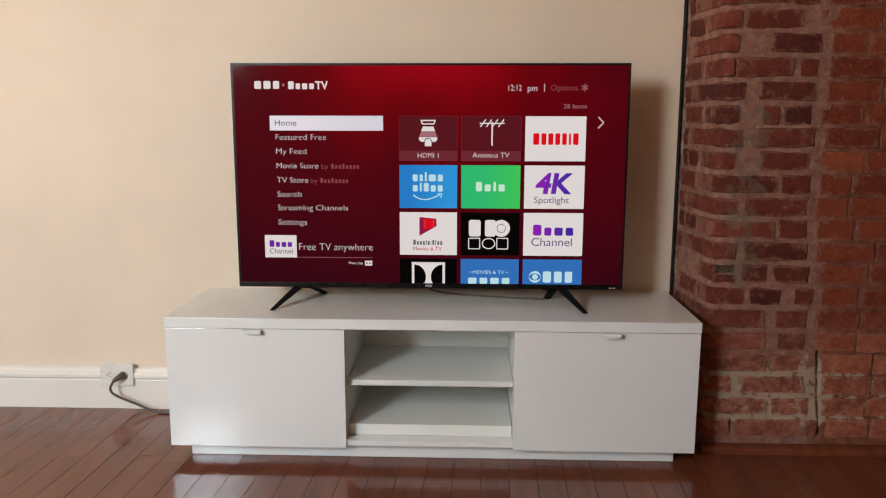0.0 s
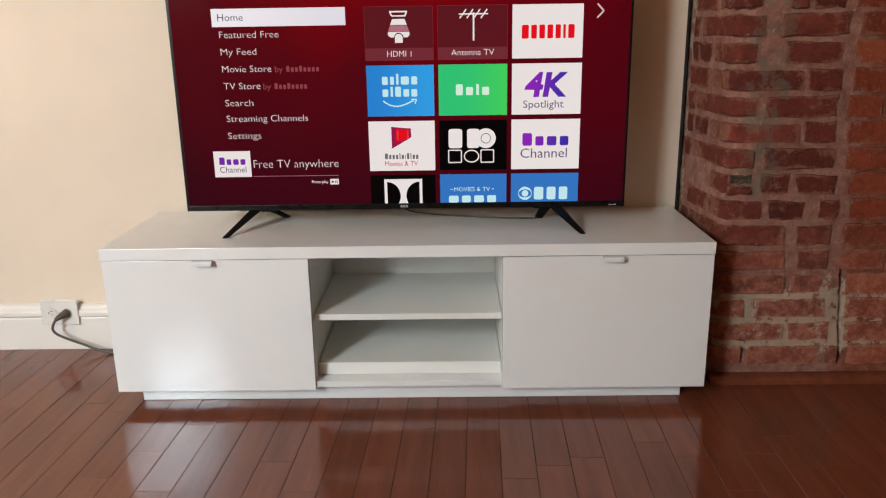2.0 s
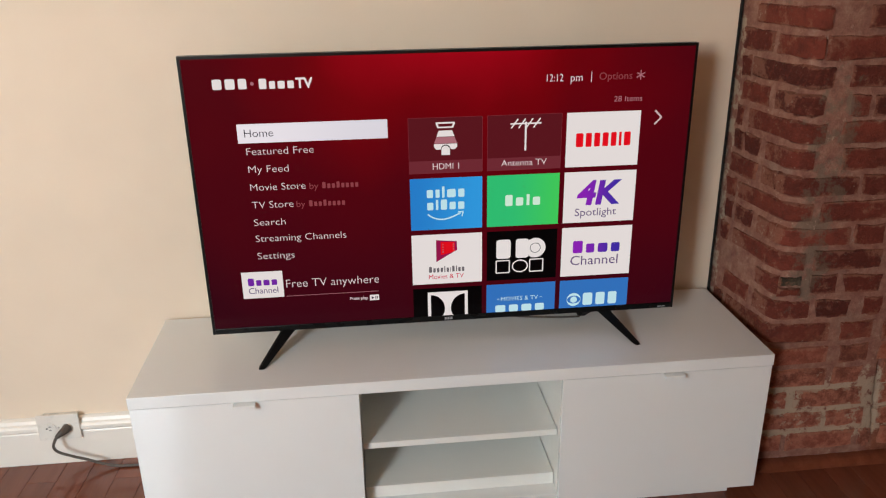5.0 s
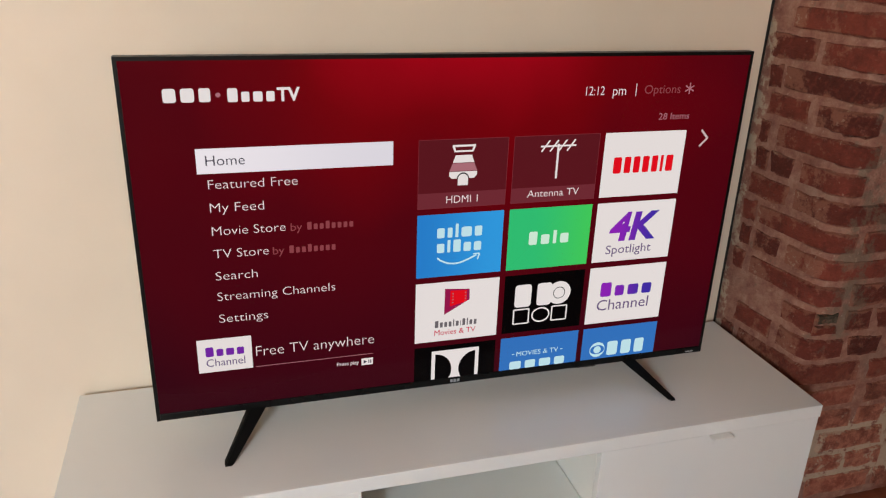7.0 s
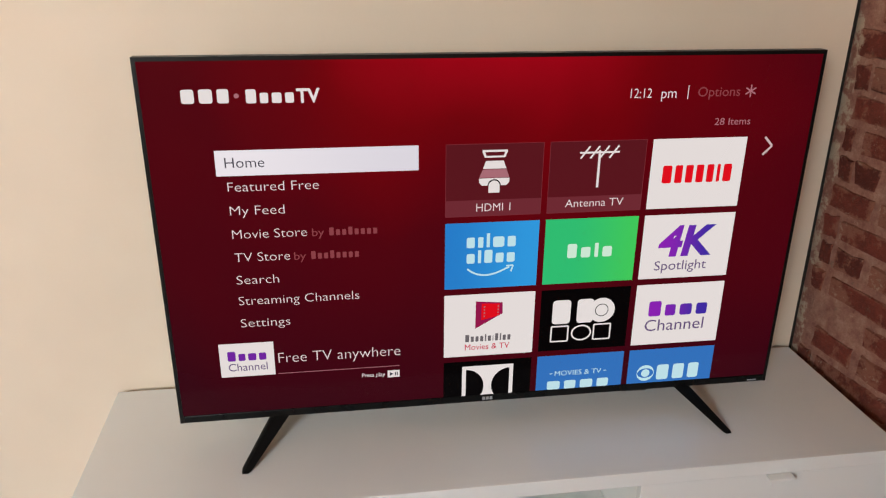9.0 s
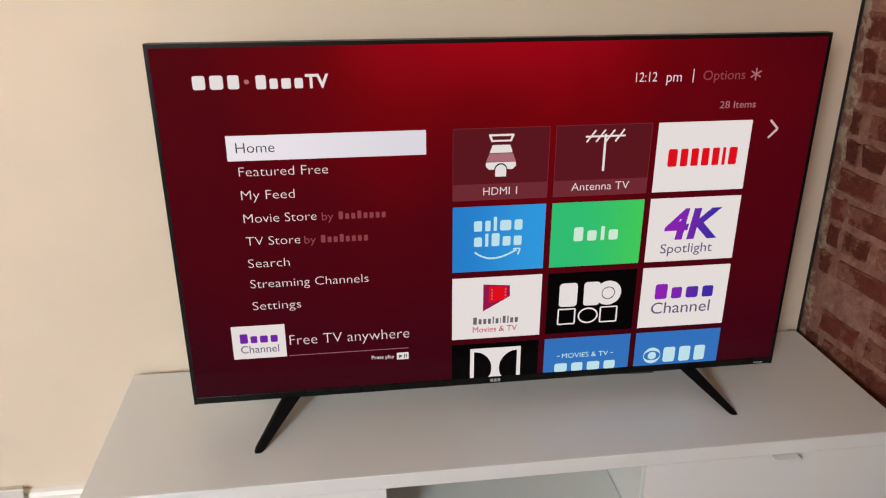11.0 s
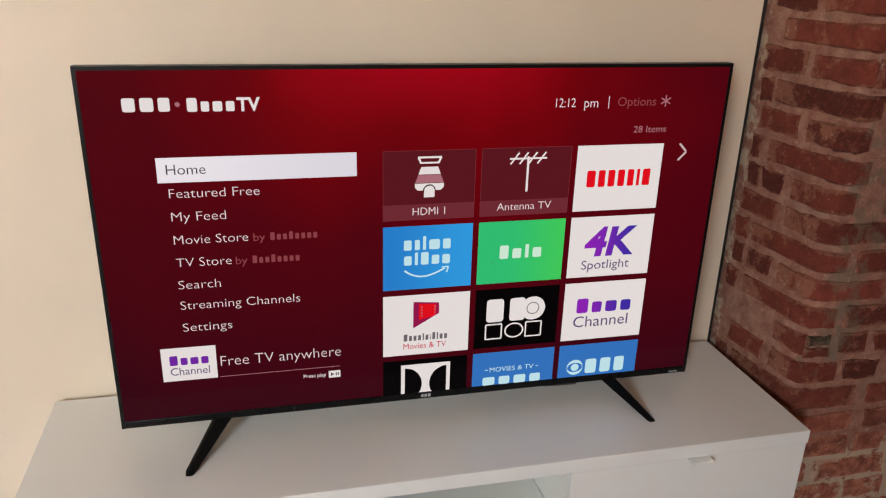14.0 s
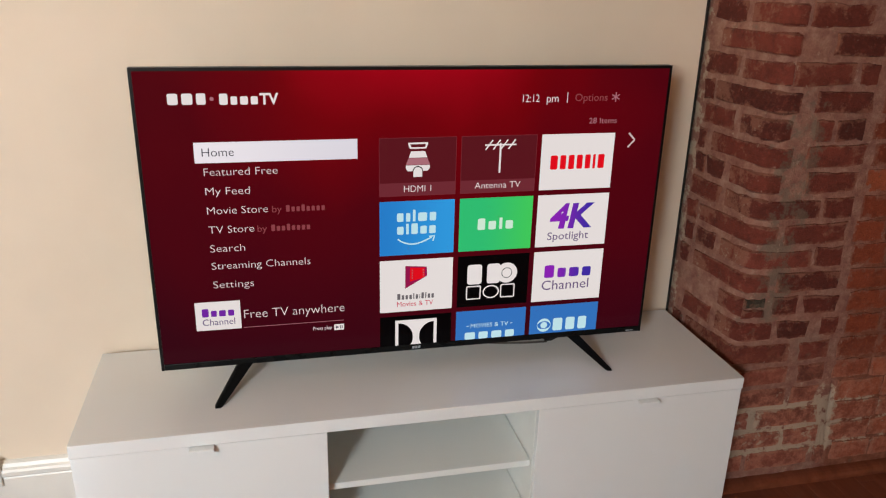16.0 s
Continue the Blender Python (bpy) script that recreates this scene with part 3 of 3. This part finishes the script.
# left column: badge line, menu, promotion
blocks(-0.667, -0.589, 1.135, 1.159, (1, 1.05, 0.9), WHITE, L1)
face_out("dot", disc(bmesh.new(), -0.5765, 1.147, 0.0042, 0.0042, L1), PINK)
blocks(-0.561, -0.481, 1.134, 1.158, (1, 0.8, 0.95, 0.85), WHITE, L1, tall=(0,))
writing("writing", "TV", -0.477, -0.437, 1.146, 0.023, WHITE, L1, 0.03)
face_out("highlight_bar", slab(-0.6225, -0.2675, 1.0075, 1.0535), BAR)
writing("writing", "Home", -0.6065, -0.539, 1.0315, 0.0185, DARKTEXT, L2, -0.006)
for words, x1, mid in (("Featured Free", -0.447, 0.9875), ("My Feed", -0.510, 0.9435), ("Movie Store", -0.473, 0.8985), ("TV Store", -0.506, 0.8535),
                       ("Search", -0.529, 0.8085), ("Streaming Channels", -0.382, 0.766), ("Settings", -0.514, 0.7195)):
    writing("menu_entry", words, -0.6055, x1, mid, 0.0175, TEXT, L1, -0.013)
for x0, mid in ((-0.4635, 0.8965), (-0.4985, 0.8515)):
    writing("writing", "by", x0, x0 + 0.0215, mid, 0.0155, DIM)
    blocks(x0 + 0.031, x0 + 0.1185, mid - 0.0075, mid + 0.008, (1, 0.9, 0.9, 0.9, 0.9, 0.9, 0.9, 0.9), DIM, L1, 0.5, tall=(0, 3))
face_out("badge", slab(-0.6515, -0.5490, 0.6045, 0.6770), WHITE)
blocks(-0.6365, -0.5640, 0.6390, 0.6600, (1, 0.85, 1, 0.9), PURPLE_2, tall=(0,))
writing("writing", "Channel", -0.6365, -0.5630, 0.6255, 0.0165, MAUVE, L2)
writing("writing", "Free TV anywhere", -0.5415, -0.3050, 0.6405, 0.0225, TEXT, L1, -0.014)
face_out("line", slab(-0.5440, -0.3070, 0.6050, 0.6064), PINK)
writing("writing", "Press play", -0.3820, -0.3360, 0.5885, 0.0085, TEXT, L1, 0.01)
face_out("key_badge", slab(-0.3310, -0.3070, 0.5800, 0.5960), WHITE)
bm = poly(bmesh.new(), ((-0.3265, 0.5840), (-0.3190, 0.5880), (-0.3265, 0.5920)), L2)
slab(-0.3165, -0.3145, 0.5840, 0.5920, L2, bm)
slab(-0.3125, -0.3105, 0.5840, 0.5920, L2, bm)
face_out("play_mark", bm, DARKTEXT)

# top right: clock line, item count, arrow
writing("writing", "12:12", 0.1195, 0.1600, 1.1390, 0.0175, TEXT, L1, -0.006)
writing("writing", "pm", 0.1785, 0.2075, 1.1385, 0.0190, TEXT, L1, -0.006)
face_out("line", slab(0.2290, 0.2306, 1.1265, 1.1515), TEXT)
writing("writing", "Options", 0.2490, 0.3315, 1.1395, 0.0175, DIM)
bm = bmesh.new()
for a in (90, 30, 150):
    c, s = math.cos(radians(a)) * 0.0115, math.sin(radians(a)) * 0.0115
    stroke(bm, ((0.3525 - c, 1.1395 - s), (0.3525 + c, 1.1395 + s)), 0.0026, L1 - a * 1e-7)
face_out("star_mark", bm, PINK)
writing("writing", "28 Items", 0.2895, 0.3610, 1.0835, 0.0135, PINK)
face_out("arrow", stroke(bmesh.new(), ((0.3965, 1.0515), (0.4135, 1.0340), (0.3965, 1.0165)), 0.0044, L1), ARROW)

# channel tiles
COLS = ((-0.2180, -0.0365), (-0.0240, 0.1610), (0.1735, 0.3605))
ROWS_Z = ((0.9150, 1.0530), (0.7665, 0.9020), (0.6165, 0.7535), (SZ0, 0.6045))


def tile(c, r, material):
    (x0, x1), (z0, z1) = COLS[c], ROWS_Z[r]
    return face_out("tile", slab(x0, x1, z0, z1), material)


for c in (0, 1):
    tile(c, 0, TILE)
    x0, x1 = COLS[c]
    face_out("caption_strip", slab(x0, x1, 0.9150, 0.9465, L2), TILE_FOOT)
    bm = bmesh.new()
    stroke(bm, ((x0, 0.915), (x1, 0.915), (x1, 1.053), (x0, 1.053), (x0, 0.915)), 0.0009, L3)
    face_out("tile_edge", bm, TILE_LINE)
writing("writing", "HDMI 1", -0.1600, -0.0950, 0.9320, 0.0155, TEXT, L3, -0.006)
writing("writing", "Antenna TV", 0.0110, 0.1255, 0.9335, 0.0155, TEXT, L3, -0.006)
cx = -0.1275                                          # plug pictogram
bm = bmesh.new()
for pts in (((-0.0235, 1.0415), (0.0235, 1.0415), (0.0235, 1.0375), (-0.0235, 1.0375)), ((-0.0235, 1.0375), (-0.0185, 1.0375), (-0.0150, 1.0270), (-0.0190, 1.0270)),
            ((0.0185, 1.0375), (0.0235, 1.0375), (0.0190, 1.0270), (0.0150, 1.0270)), ((-0.0190, 1.0270), (0.0190, 1.0270), (0.0190, 1.0305), (-0.0190, 1.0305)),
            ((-0.0165, 1.0210), (-0.0220, 1.0060), (0.0220, 1.0060), (0.0165, 1.0210)), ((-0.0285, 0.9880), (-0.0285, 0.9800), (-0.0230, 0.9740), (0.0230, 0.9740), (0.0285, 0.9800), (0.0285, 0.9880))):
    poly(bm, [(cx + a, b) for a, b in pts], L2)
disc(bm, cx, 0.9730, 0.0105, 0.0105, L3, 14, 0, math.pi)
slab(cx - 0.0105, cx + 0.0105, 0.9600, 0.9730, L3, bm)
face_out("plug_pictogram", bm, WHITE)
face_out("plug_band", poly(bmesh.new(), [(cx - 0.0220, 1.0050), (cx - 0.0285, 0.9890), (cx + 0.0285, 0.9890), (cx + 0.0220, 1.0050)], L2), PINK)
bm = bmesh.new()
disc(bm, cx, 0.9735, 0.0125, 0.0125, L2 - 0.0001, 14, 0, math.pi)
face_out("plug_outline", bm, INK)
cx = 0.0710                                           # antenna pictogram
bm = stroke(bmesh.new(), ((cx, 1.0350), (cx, 0.9630)), 0.0046, L2)
stroke(bm, ((cx - 0.0385, 1.0310), (cx + 0.0385, 1.0310)), 0.0036, L3)
for k in range(4):
    x = cx - 0.028 + 0.0185 * k
    stroke(bm, ((x - 0.0085, 1.0200), (x + 0.0085, 1.0430)), 0.0034, L3 - 0.0001)
face_out("antenna_pictogram", bm, WHITE)
tile(2, 0, WHITE)
blocks(0.1985, 0.3380, 0.9660, 1.0010, (1, 0.8, 0.8, 0.8, 0.75, 0.35, 0.9), RED)
tile(0, 1, BLUE)
blocks(-0.1765, -0.0815, 0.8510, 0.8800, (1, 0.65, 0.4, 1.4, 1), PALE, gap=0.4, tall=(2,))
blocks(-0.1760, -0.0820, 0.8190, 0.8460, (1, 0.4, 1, 1, 1), PALE, gap=0.4, tall=(1, 2))
bm = bmesh.new()
arc = [(-0.1745 + 0.083 * k / 12, 0.8080 - 0.0150 * math.sin(math.pi * (k / 12) ** 0.85) + 0.001 * k / 12) for k in range(13)]
stroke(bm, arc, 0.0036, L2)
stroke(bm, ((-0.0985, 0.8115), (-0.0845, 0.8120), (-0.0885, 0.7990)), 0.0030, L3)
face_out("smile_curve", bm, PALE)
tile(1, 1, GREEN)
blocks(0.0225, 0.1125, 0.8205, 0.8500, (1, 1, 0.4, 1), MINT, gap=0.45, tall=(0, 2))
tile(2, 1, WHITE)
writing("writing", "4K", 0.2080, 0.3240, 0.8460, 0.0600, PURPLE, L2, 0.035, 0.15)
writing("writing", "Spotlight", 0.2045, 0.3140, 0.7945, 0.0200, MAUVE, L2)
tile(0, 2, WHITE)
face_out("play_shape", poly(bmesh.new(), ((-0.1555, 0.6780), (-0.1010, 0.7090), (-0.1020, 0.7330), (-0.1555, 0.7380)), L2), MAGENTA)
face_out("play_strip", poly(bmesh.new(), ((-0.1440, 0.6960), (-0.1075, 0.7050), (-0.1075, 0.7310), (-0.1440, 0.7330)), L3), RED)
for x in (-0.1395, -0.1120):
    for k in range(4):
        face_out("film_hole", slab(x, x + 0.003, 0.7035 + 0.0068 * k, 0.7065 + 0.0068 * k, L3 - 0.0002), PINK)
blocks(-0.1750, -0.0830, 0.6490, 0.6650, (1, 0.8, 0.8, 0.8, 0.35, 0.8, 0.2, 0.8, 0.35, 0.8, 0.8), GREY, gap=0.45, tall=(0, 4, 7, 8))
writing("writing", "Movies & TV", -0.1755, -0.0845, 0.6370, 0.0125, CRIMSON, L2)
tile(1, 2, INK)
blocks(0.0010, 0.0860, 0.6770, 0.7300, (1, 0.9), WHITE)
ob = face_out("round_block", disc(bmesh.new(), 0.1035, 0.7035, 0.0275, 0.0272, L3), WHITE)
face_out("round_line", ring(bmesh.new(), 0.1035, 0.7035, 0.0140, 0.0140, 0.0016, L3 - 0.0002), INK)
bm = ring(bmesh.new(), 0.0640, 0.6545, 0.0215, 0.0180, 0.0034, L2)
for x0, x1 in ((0.0010, 0.0360), (0.0900, 0.1250)):
    stroke(bm, ((x0, 0.6375), (x0, 0.6715), (x1, 0.6715), (x1, 0.6375), (x0, 0.6375)), 0.0032, L2)
face_out("thin_blocks", bm, WHITE)
tile(2, 2, WHITE)
blocks(0.2040, 0.3300, 0.6815, 0.7160, (1, 0.85, 1, 0.9), PURPLE, tall=(0,))
writing("writing", "Channel", 0.1990, 0.3270, 0.6610, 0.0260, MAUVE, L2)
tile(0, 3, INK)
bm = slab(-0.1800, -0.0740, SZ0, 0.5930, L2)
face_out("sign_field", bm, WHITE)
for s in (-1, 1):
    x0 = -0.127 + s * 0.0450
    bm = disc(bmesh.new(), x0, 0.5450, 0.0370, 0.0400, L3, 20, radians(90 if s > 0 else -90), radians(270 if s > 0 else 90))
    for v in bm.verts:
        v.co.z = max(v.co.z, SZ0)
    face_out("half_round", bm, INK)
tile(1, 3, BLUE_2)
writing("writing", "MOVIES & TV", 0.0150, 0.1150, 0.5620, 0.0115, PALE, L2)
face_out("dash", slab(0.0040, 0.0105, 0.5612, 0.5628, L2), PALE)
face_out("dash", slab(0.1200, 0.1265, 0.5612, 0.5628, L2), PALE)
blocks(0.0000, 0.1320, SZ0, 0.5440, (1, 0.9, 1, 0.9), PALE)
tile(2, 3, BLUE_2)
face_out("eye_disc", disc(bmesh.new(), 0.2130, 0.5480, 0.0190, 0.0190, L2), PALE)
bm = poly(bmesh.new(), [(0.2130 + 0.0180 * math.cos(radians(a)), 0.5480 + 0.0115 * math.sin(radians(a))) for a in range(0, 360, 20)], L3)
face_out("eye_lens", bm, BLUE_2)
face_out("eye_dot", disc(bmesh.new(), 0.2130, 0.5480, 0.0092, 0.0092, L3 - 0.0002), PALE)
blocks(0.2380, 0.3310, 0.5300, 0.5660, (1, 0.95, 0.9), PALE)
# printed badge and small print on the lower strip
chin = [o for o in tv.children if o.name.startswith("chin")][0]
bm = bmesh.new()
for x in (-0.1365, -0.1290, -0.1215):
    box(bm, x, x + 0.0058, TY - 0.0011, TY - 0.0002, 0.5125, 0.5195)
part("badge", bm, BADGE, chin, "small silver printed badge")
bm = bmesh.new()
for x, w in ((0.4480, 0.011), (0.4605, 0.008)):
    box(bm, x, x + w, TY - 0.0011, TY - 0.0002, 0.5120, 0.5150)
part("small_print", bm, BADGE, chin)

# thin cable lying behind the television
cable = thing("signal_cable", (0.10, 2.60, BTOP), "thin grey cable lying on the bench under the television", "cable")
part("cable", tube([(0.255, 2.502, BTOP + 0.0030), (0.19, 2.506, BTOP + 0.0030), (0.11, 2.520, BTOP + 0.0030), (0.02, 2.545, BTOP + 0.0030), (-0.07, 2.578, BTOP + 0.0030),
                    (-0.13, 2.600, BTOP + 0.012), (-0.15, 2.580, 0.51), (-0.15, 2.535, 0.56)], 0.0028, 8, 6),
     CORD, cable, "", True)

# ---- floor strips: the stretch before the bench piece by piece ----
PLANK, TURN_F = 0.0828, radians(-2.0)
rot = Matrix.Rotation(TURN_F, 4, "Z")
dice = random.Random(5)
plank_mesh = {}


def plank(length):
    if length not in plank_mesh:
        w, c = PLANK / 2 - 0.00045, 0.0006
        bm = bmesh.new()
        low = [bm.verts.new(v) for v in ((-w, 0.00045, -0.012), (w, 0.00045, -0.012), (w, length - 0.00045, -0.012), (-w, length - 0.00045, -0.012))]
        mid = [bm.verts.new((v.co.x, v.co.y, -c)) for v in low]
        up = [bm.verts.new(v) for v in ((-w + c, 0.00045 + c, 0), (w - c, 0.00045 + c, 0), (w - c, length - 0.00045 - c, 0), (-w + c, length - 0.00045 - c, 0))]
        for a, b in ((low, mid), (mid, up)):
            for k in range(4):
                bm.faces.new((a[k], a[(k + 1) % 4], b[(k + 1) % 4], b[k]))
        bm.faces.new(up)
        plank_mesh[length] = finish("plank", bm, FLOOR)
    return plank_mesh[length]


far = bmesh.new()
for i in range(-34, 46):
    # a strip's middle line; the joint lines pass x = 0.124 at y = 2.1
    cx = 0.124 - 0.035 * 2.1 + PLANK * (i + 0.5)
    y = -1.32 - 0.035 * cx
    end = 2.70 - 0.035 * cx
    stagger = dice.uniform(0.1, 0.8)
    while y < end - 0.02:
        length = stagger or dice.choice((0.31, 0.42, 0.55, 0.68, 0.83, 0.95))
        stagger = 0.0
        length = round(min(length, end - y), 2)
        m = rot @ pose(cx, y, -0.0002 * dice.random(), dice.uniform(-0.03, 0.03), dice.uniform(-0.14, 0.14), 0)
        if y + length > 1.15 and -2.05 < cx < 1.65:
            ob = new("plank", plank(length))
            ob.matrix_basis = m
            ob.parent = floor
        elif ROOM_W - 0.12 < cx < ROOM_E + 0.12:
            w = PLANK / 2 - 0.00045
            vs = [far.verts.new(m @ Vector(v)) for v in ((-w, 0.00045, 0), (w, 0.00045, 0), (w, length - 0.00045, 0), (-w, length - 0.00045, 0))]
            vd = [far.verts.new(v.co - Vector((0, 0, 0.008))) for v in vs]
            far.faces.new(vs)
            for k in range(4):
                far.faces.new((vd[k], vd[(k + 1) % 4], vs[(k + 1) % 4], vs[k]))
        y += length
ob = new("far_planks", finish("far_planks", far, FLOOR))
ob.parent = floor
tagged(ob, kind="stuff")

# ---- bricks ----
dice = random.Random(11)


def rough_brick(name, w, h, material, seed):
    """A worn brick face on the plane y = 0, standing out towards -y, its outline uneven."""
    r = random.Random(seed)
    bm = bmesh.new()
    spots = [(-1, -1), (-0.55, -1), (-0.1, -1), (0.4, -1), (1, -1), (1, 0.1), (1, 1), (0.5, 1), (0.05, 1), (-0.45, 1), (-1, 1), (-1, -0.1)]
    outer, inner = [], []
    for sx, sz in spots:
        end, rim = abs(sx) == 1, abs(sz) == 1
        ox = sx * w / 2 + (r.uniform(-0.004, 0.003) if end else r.uniform(-0.006, 0.006))
        oz = sz * h / 2 + (r.uniform(-0.0035, 0.003) if rim else 0.0)
        outer.append(bm.verts.new((ox, 0.011, oz)))
        cut = r.uniform(0.002, 0.009) if material is BRICK else r.uniform(0.001, 0.004)
        inner.append(bm.verts.new((ox - (math.copysign(cut, sx) if end else 0), r.uniform(-0.0015, 0.0028) if material is BRICK else r.uniform(-0.0006, 0.0006), oz - (math.copysign(cut * 0.7, sz) if rim else 0))))
    mid = bm.verts.new((r.uniform(-0.015, 0.015), r.uniform(-0.0035, -0.0005) if material is BRICK else 0.0, r.uniform(-0.006, 0.006)))
    for k in range(12):
        j = (k + 1) % 12
        bm.faces.new((outer[k], outer[j], inner[j], inner[k]))
        bm.faces.new((inner[k], inner[j], mid))
        bm.edges.get((inner[k], inner[j])).smooth = False
        bm.edges.get((outer[k], inner[k])).smooth = False
    return finish(name, bm, material, True)


def corner_brick(name, side, front, h, seed, first=0, last=6):
    """A brick that turns the worn corner: side metres back along the flank, and along the face up to x = front.
    first and last pick a stretch of that way, for corners where two bricks meet."""
    r = random.Random(seed)
    ux, uy = 0.118, -0.993
    path = [(0.7435 - ux * side, 2.435 - uy * side), (0.7405, 2.435 - uy * side * 0.4), (0.7405, 2.425), (0.7425 + r.uniform(0, 0.003), 2.396), (0.7530 + r.uniform(0, 0.005), 2.373),
            (0.7800, 2.3625), (front, 2.362)]
    path[1] = (0.7430 - ux * side * 0.4, 2.435 - uy * side * 0.4)
    path = path[first:last + 1]
    bm = bmesh.new()
    rings = []
    for z, k in ((-h / 2, 0.011), (-h / 2 + 0.006, 0.0), (h / 2 - 0.006, 0.0), (h / 2, 0.011)):
        ring_v = []
        for i, (x, y) in enumerate(path):
            dx, dy = (1.0, 0.1) if y > 2.41 else ((0.7, 0.7) if x < 0.775 else (0.0, 1.0))
            e = k + r.uniform(-0.0015, 0.0022)
            ring_v.append(bm.verts.new((x + dx * e, y + dy * e, z + r.uniform(-0.003, 0.003))))
        rings.append(ring_v)
    for a, b in zip(rings, rings[1:]):
        for i in range(len(path) - 1):
            bm.faces.new((a[i], a[i + 1], b[i + 1], b[i]))
    for a in rings[1:3]:
        for i in range(len(path) - 1):
            bm.edges.get((a[i], a[i + 1])).smooth = False
    for a, b in zip(rings, rings[1:]):
        for i in (0, len(path) - 1):
            bm.edges.get((a[i], b[i])).smooth = False
    for i, (dx, dy) in ((0, (0.02, 0.004)), (len(path) - 1, (0.004, 0.02))):
        back = [bm.verts.new(v.co + Vector((dx, dy, 0))) for v in (rings[0][i], rings[3][i])]
        bm.faces.new((rings[0][i], rings[1][i], rings[2][i], rings[3][i], back[1], back[0]))
    return finish(name, bm, BRICK, True)


H = COURSE - 0.0118
long_b = [rough_brick("brick", 0.189, H, BRICK, s) for s in range(5)]
short_b = [rough_brick("brick", 0.091, H, BRICK, 20 + s) for s in range(5)]
orange_b = [rough_brick("brick", 0.196, COURSE - 0.008, BRICK_INFILL, 40 + s) for s in range(5)]
thin_dark = rough_brick("brick", 0.062, 0.026, BRICK_DARK, 71)
thin_red = rough_brick("brick", 0.064, 0.026, BRICK, 72)
# where the corner brick ends, then where each further brick of the face begins and ends, for the lower courses
FRONT = {0: (0.831, 0.850, 1.060, 1.074, 1.108), 1: (0.945, 0.959, 1.080), 2: (0.827, 0.850, 1.060), 3: (0.934, 0.952, 1.042), 4: (0.927, 0.963, 1.053),
         5: (0.919, 0.954, 1.052), 6: (0.849, 0.867, 0.973, 1.008, 1.064), 7: (0.820, 0.842, 0.921, 0.938, 1.052), 8: (0.817, 0.843, 1.034), 9: (0.931, 0.944, 1.030),
         10: (0.816, 0.837, 1.025), 11: (0.928, 0.941, 1.029), 12: (0.798, 0.874, 1.025), 13: (0.817, 0.859, 1.033), 14: (0.802, 0.872, 0.922, 0.934, 1.017),
         15: (0.815, 0.856, 1.025), 16: (0.780, 0.790, 0.953, 0.971, 1.028), 17: (0.790, 0.880, 1.030), 18: (0.794, 0.806, 0.978)}
# how far the corner brick runs back along the flank, then where each further brick begins and ends
FLANK = {6: (0.030, 0.054, 0.182), 7: (0.030,), 8: (0.160, 0.183, 0.222), 9: (0.054, 0.081, 0.166, 0.178, 0.214), 10: (0.163, 0.175, 0.220), 11: (0.065, 0.086, 0.212),
         12: (0.062, 0.087, 0.160, 0.168, 0.207), 13: (0.150, 0.182, 0.211), 14: (0.050, 0.075, 0.201), 15: (0.162, 0.174, 0.212), 16: (0.068, 0.087, 0.220), 17: (0.168,)}


def lay(mesh, m):
    ob = new("brick", mesh)
    ob.matrix_basis = m
    ob.parent = chimney


def wobble():
    return dice.uniform(-0.0022, 0.0022)


def flank(a, b, z):
    """A brick on the chimney's flank, from a to b metres back from the corner."""
    pick = dice.choice(long_b if b - a > 0.12 else short_b)
    along, width = (a + b) / 2, (b - a) / (0.189 if b - a > 0.12 else 0.091)
    lay(pick, pose(0.7425 - 0.118 * along + wobble() * 0.6, 2.435 + 0.993 * along, z, 0, dice.uniform(-0.8, 0.8), -83.2) @ Matrix.Diagonal((width, 1, 1, 1)))


def face(a, b, z, stock, full, back=0.0):
    w = b - a
    lay(dice.choice(stock), pose((a + b) / 2, FACE + back + wobble(), z + wobble() * 0.7, dice.uniform(-1.2, 1.2), dice.uniform(-0.8, 0.8), dice.uniform(-0.5, 0.5)) @ Matrix.Diagonal((w / full, 1, 1, 1)))


k = 0
while FIRST + k * COURSE < ROOM_H:
    z = FIRST + (k + 0.5) * COURSE - 0.0021 * max(0, 8 - k) + wobble() * 0.5
    h = H + dice.uniform(-0.003, 0.0025)
    row = FRONT.get(k) or ((0.822, 0.838, 1.018) if k % 2 == 0 else (0.925, 0.940, 1.015))
    back = FLANK.get(k) or ((0.062, 0.086, 0.208) if k % 2 == 0 else (0.158, 0.176, 0.214))
    side = back[0] + wobble()
    if k == 7:
        lay(corner_brick("brick", side, 0.7555, h, 100 + k, 0, 4), pose(0, 0, z))
        for dz, m in ((0.015, thin_dark), (-0.016, thin_red)):
            lay(m, pose(0.789, FACE + wobble(), z + dz, 0, dice.uniform(-1, 1), 0))
    else:
        lay(corner_brick("brick", side, row[0], h, 100 + k), pose(0, wobble() * 0.3, z))
    for a, b in zip(row[1::2], row[2::2]):
        face(a, b, z, long_b if b - a > 0.13 else short_b, 0.189 if b - a > 0.13 else 0.091)
    for a, b in zip(back[1::2], back[2::2]):
        flank(a, b, z)
    x = max(row[-1] + 0.030, 1.136 - 0.092 * z if z < 0.36 else 0.0)
    first = True
    while x < CHIMNEY_E - 0.05:
        w = min(dice.uniform(0.08, 0.2) if first else 0.196, CHIMNEY_E - 0.006 - x)
        face(x, x + w, z, orange_b, 0.196, 0.0045)
        x += w + 0.007
        first = False
    k += 1
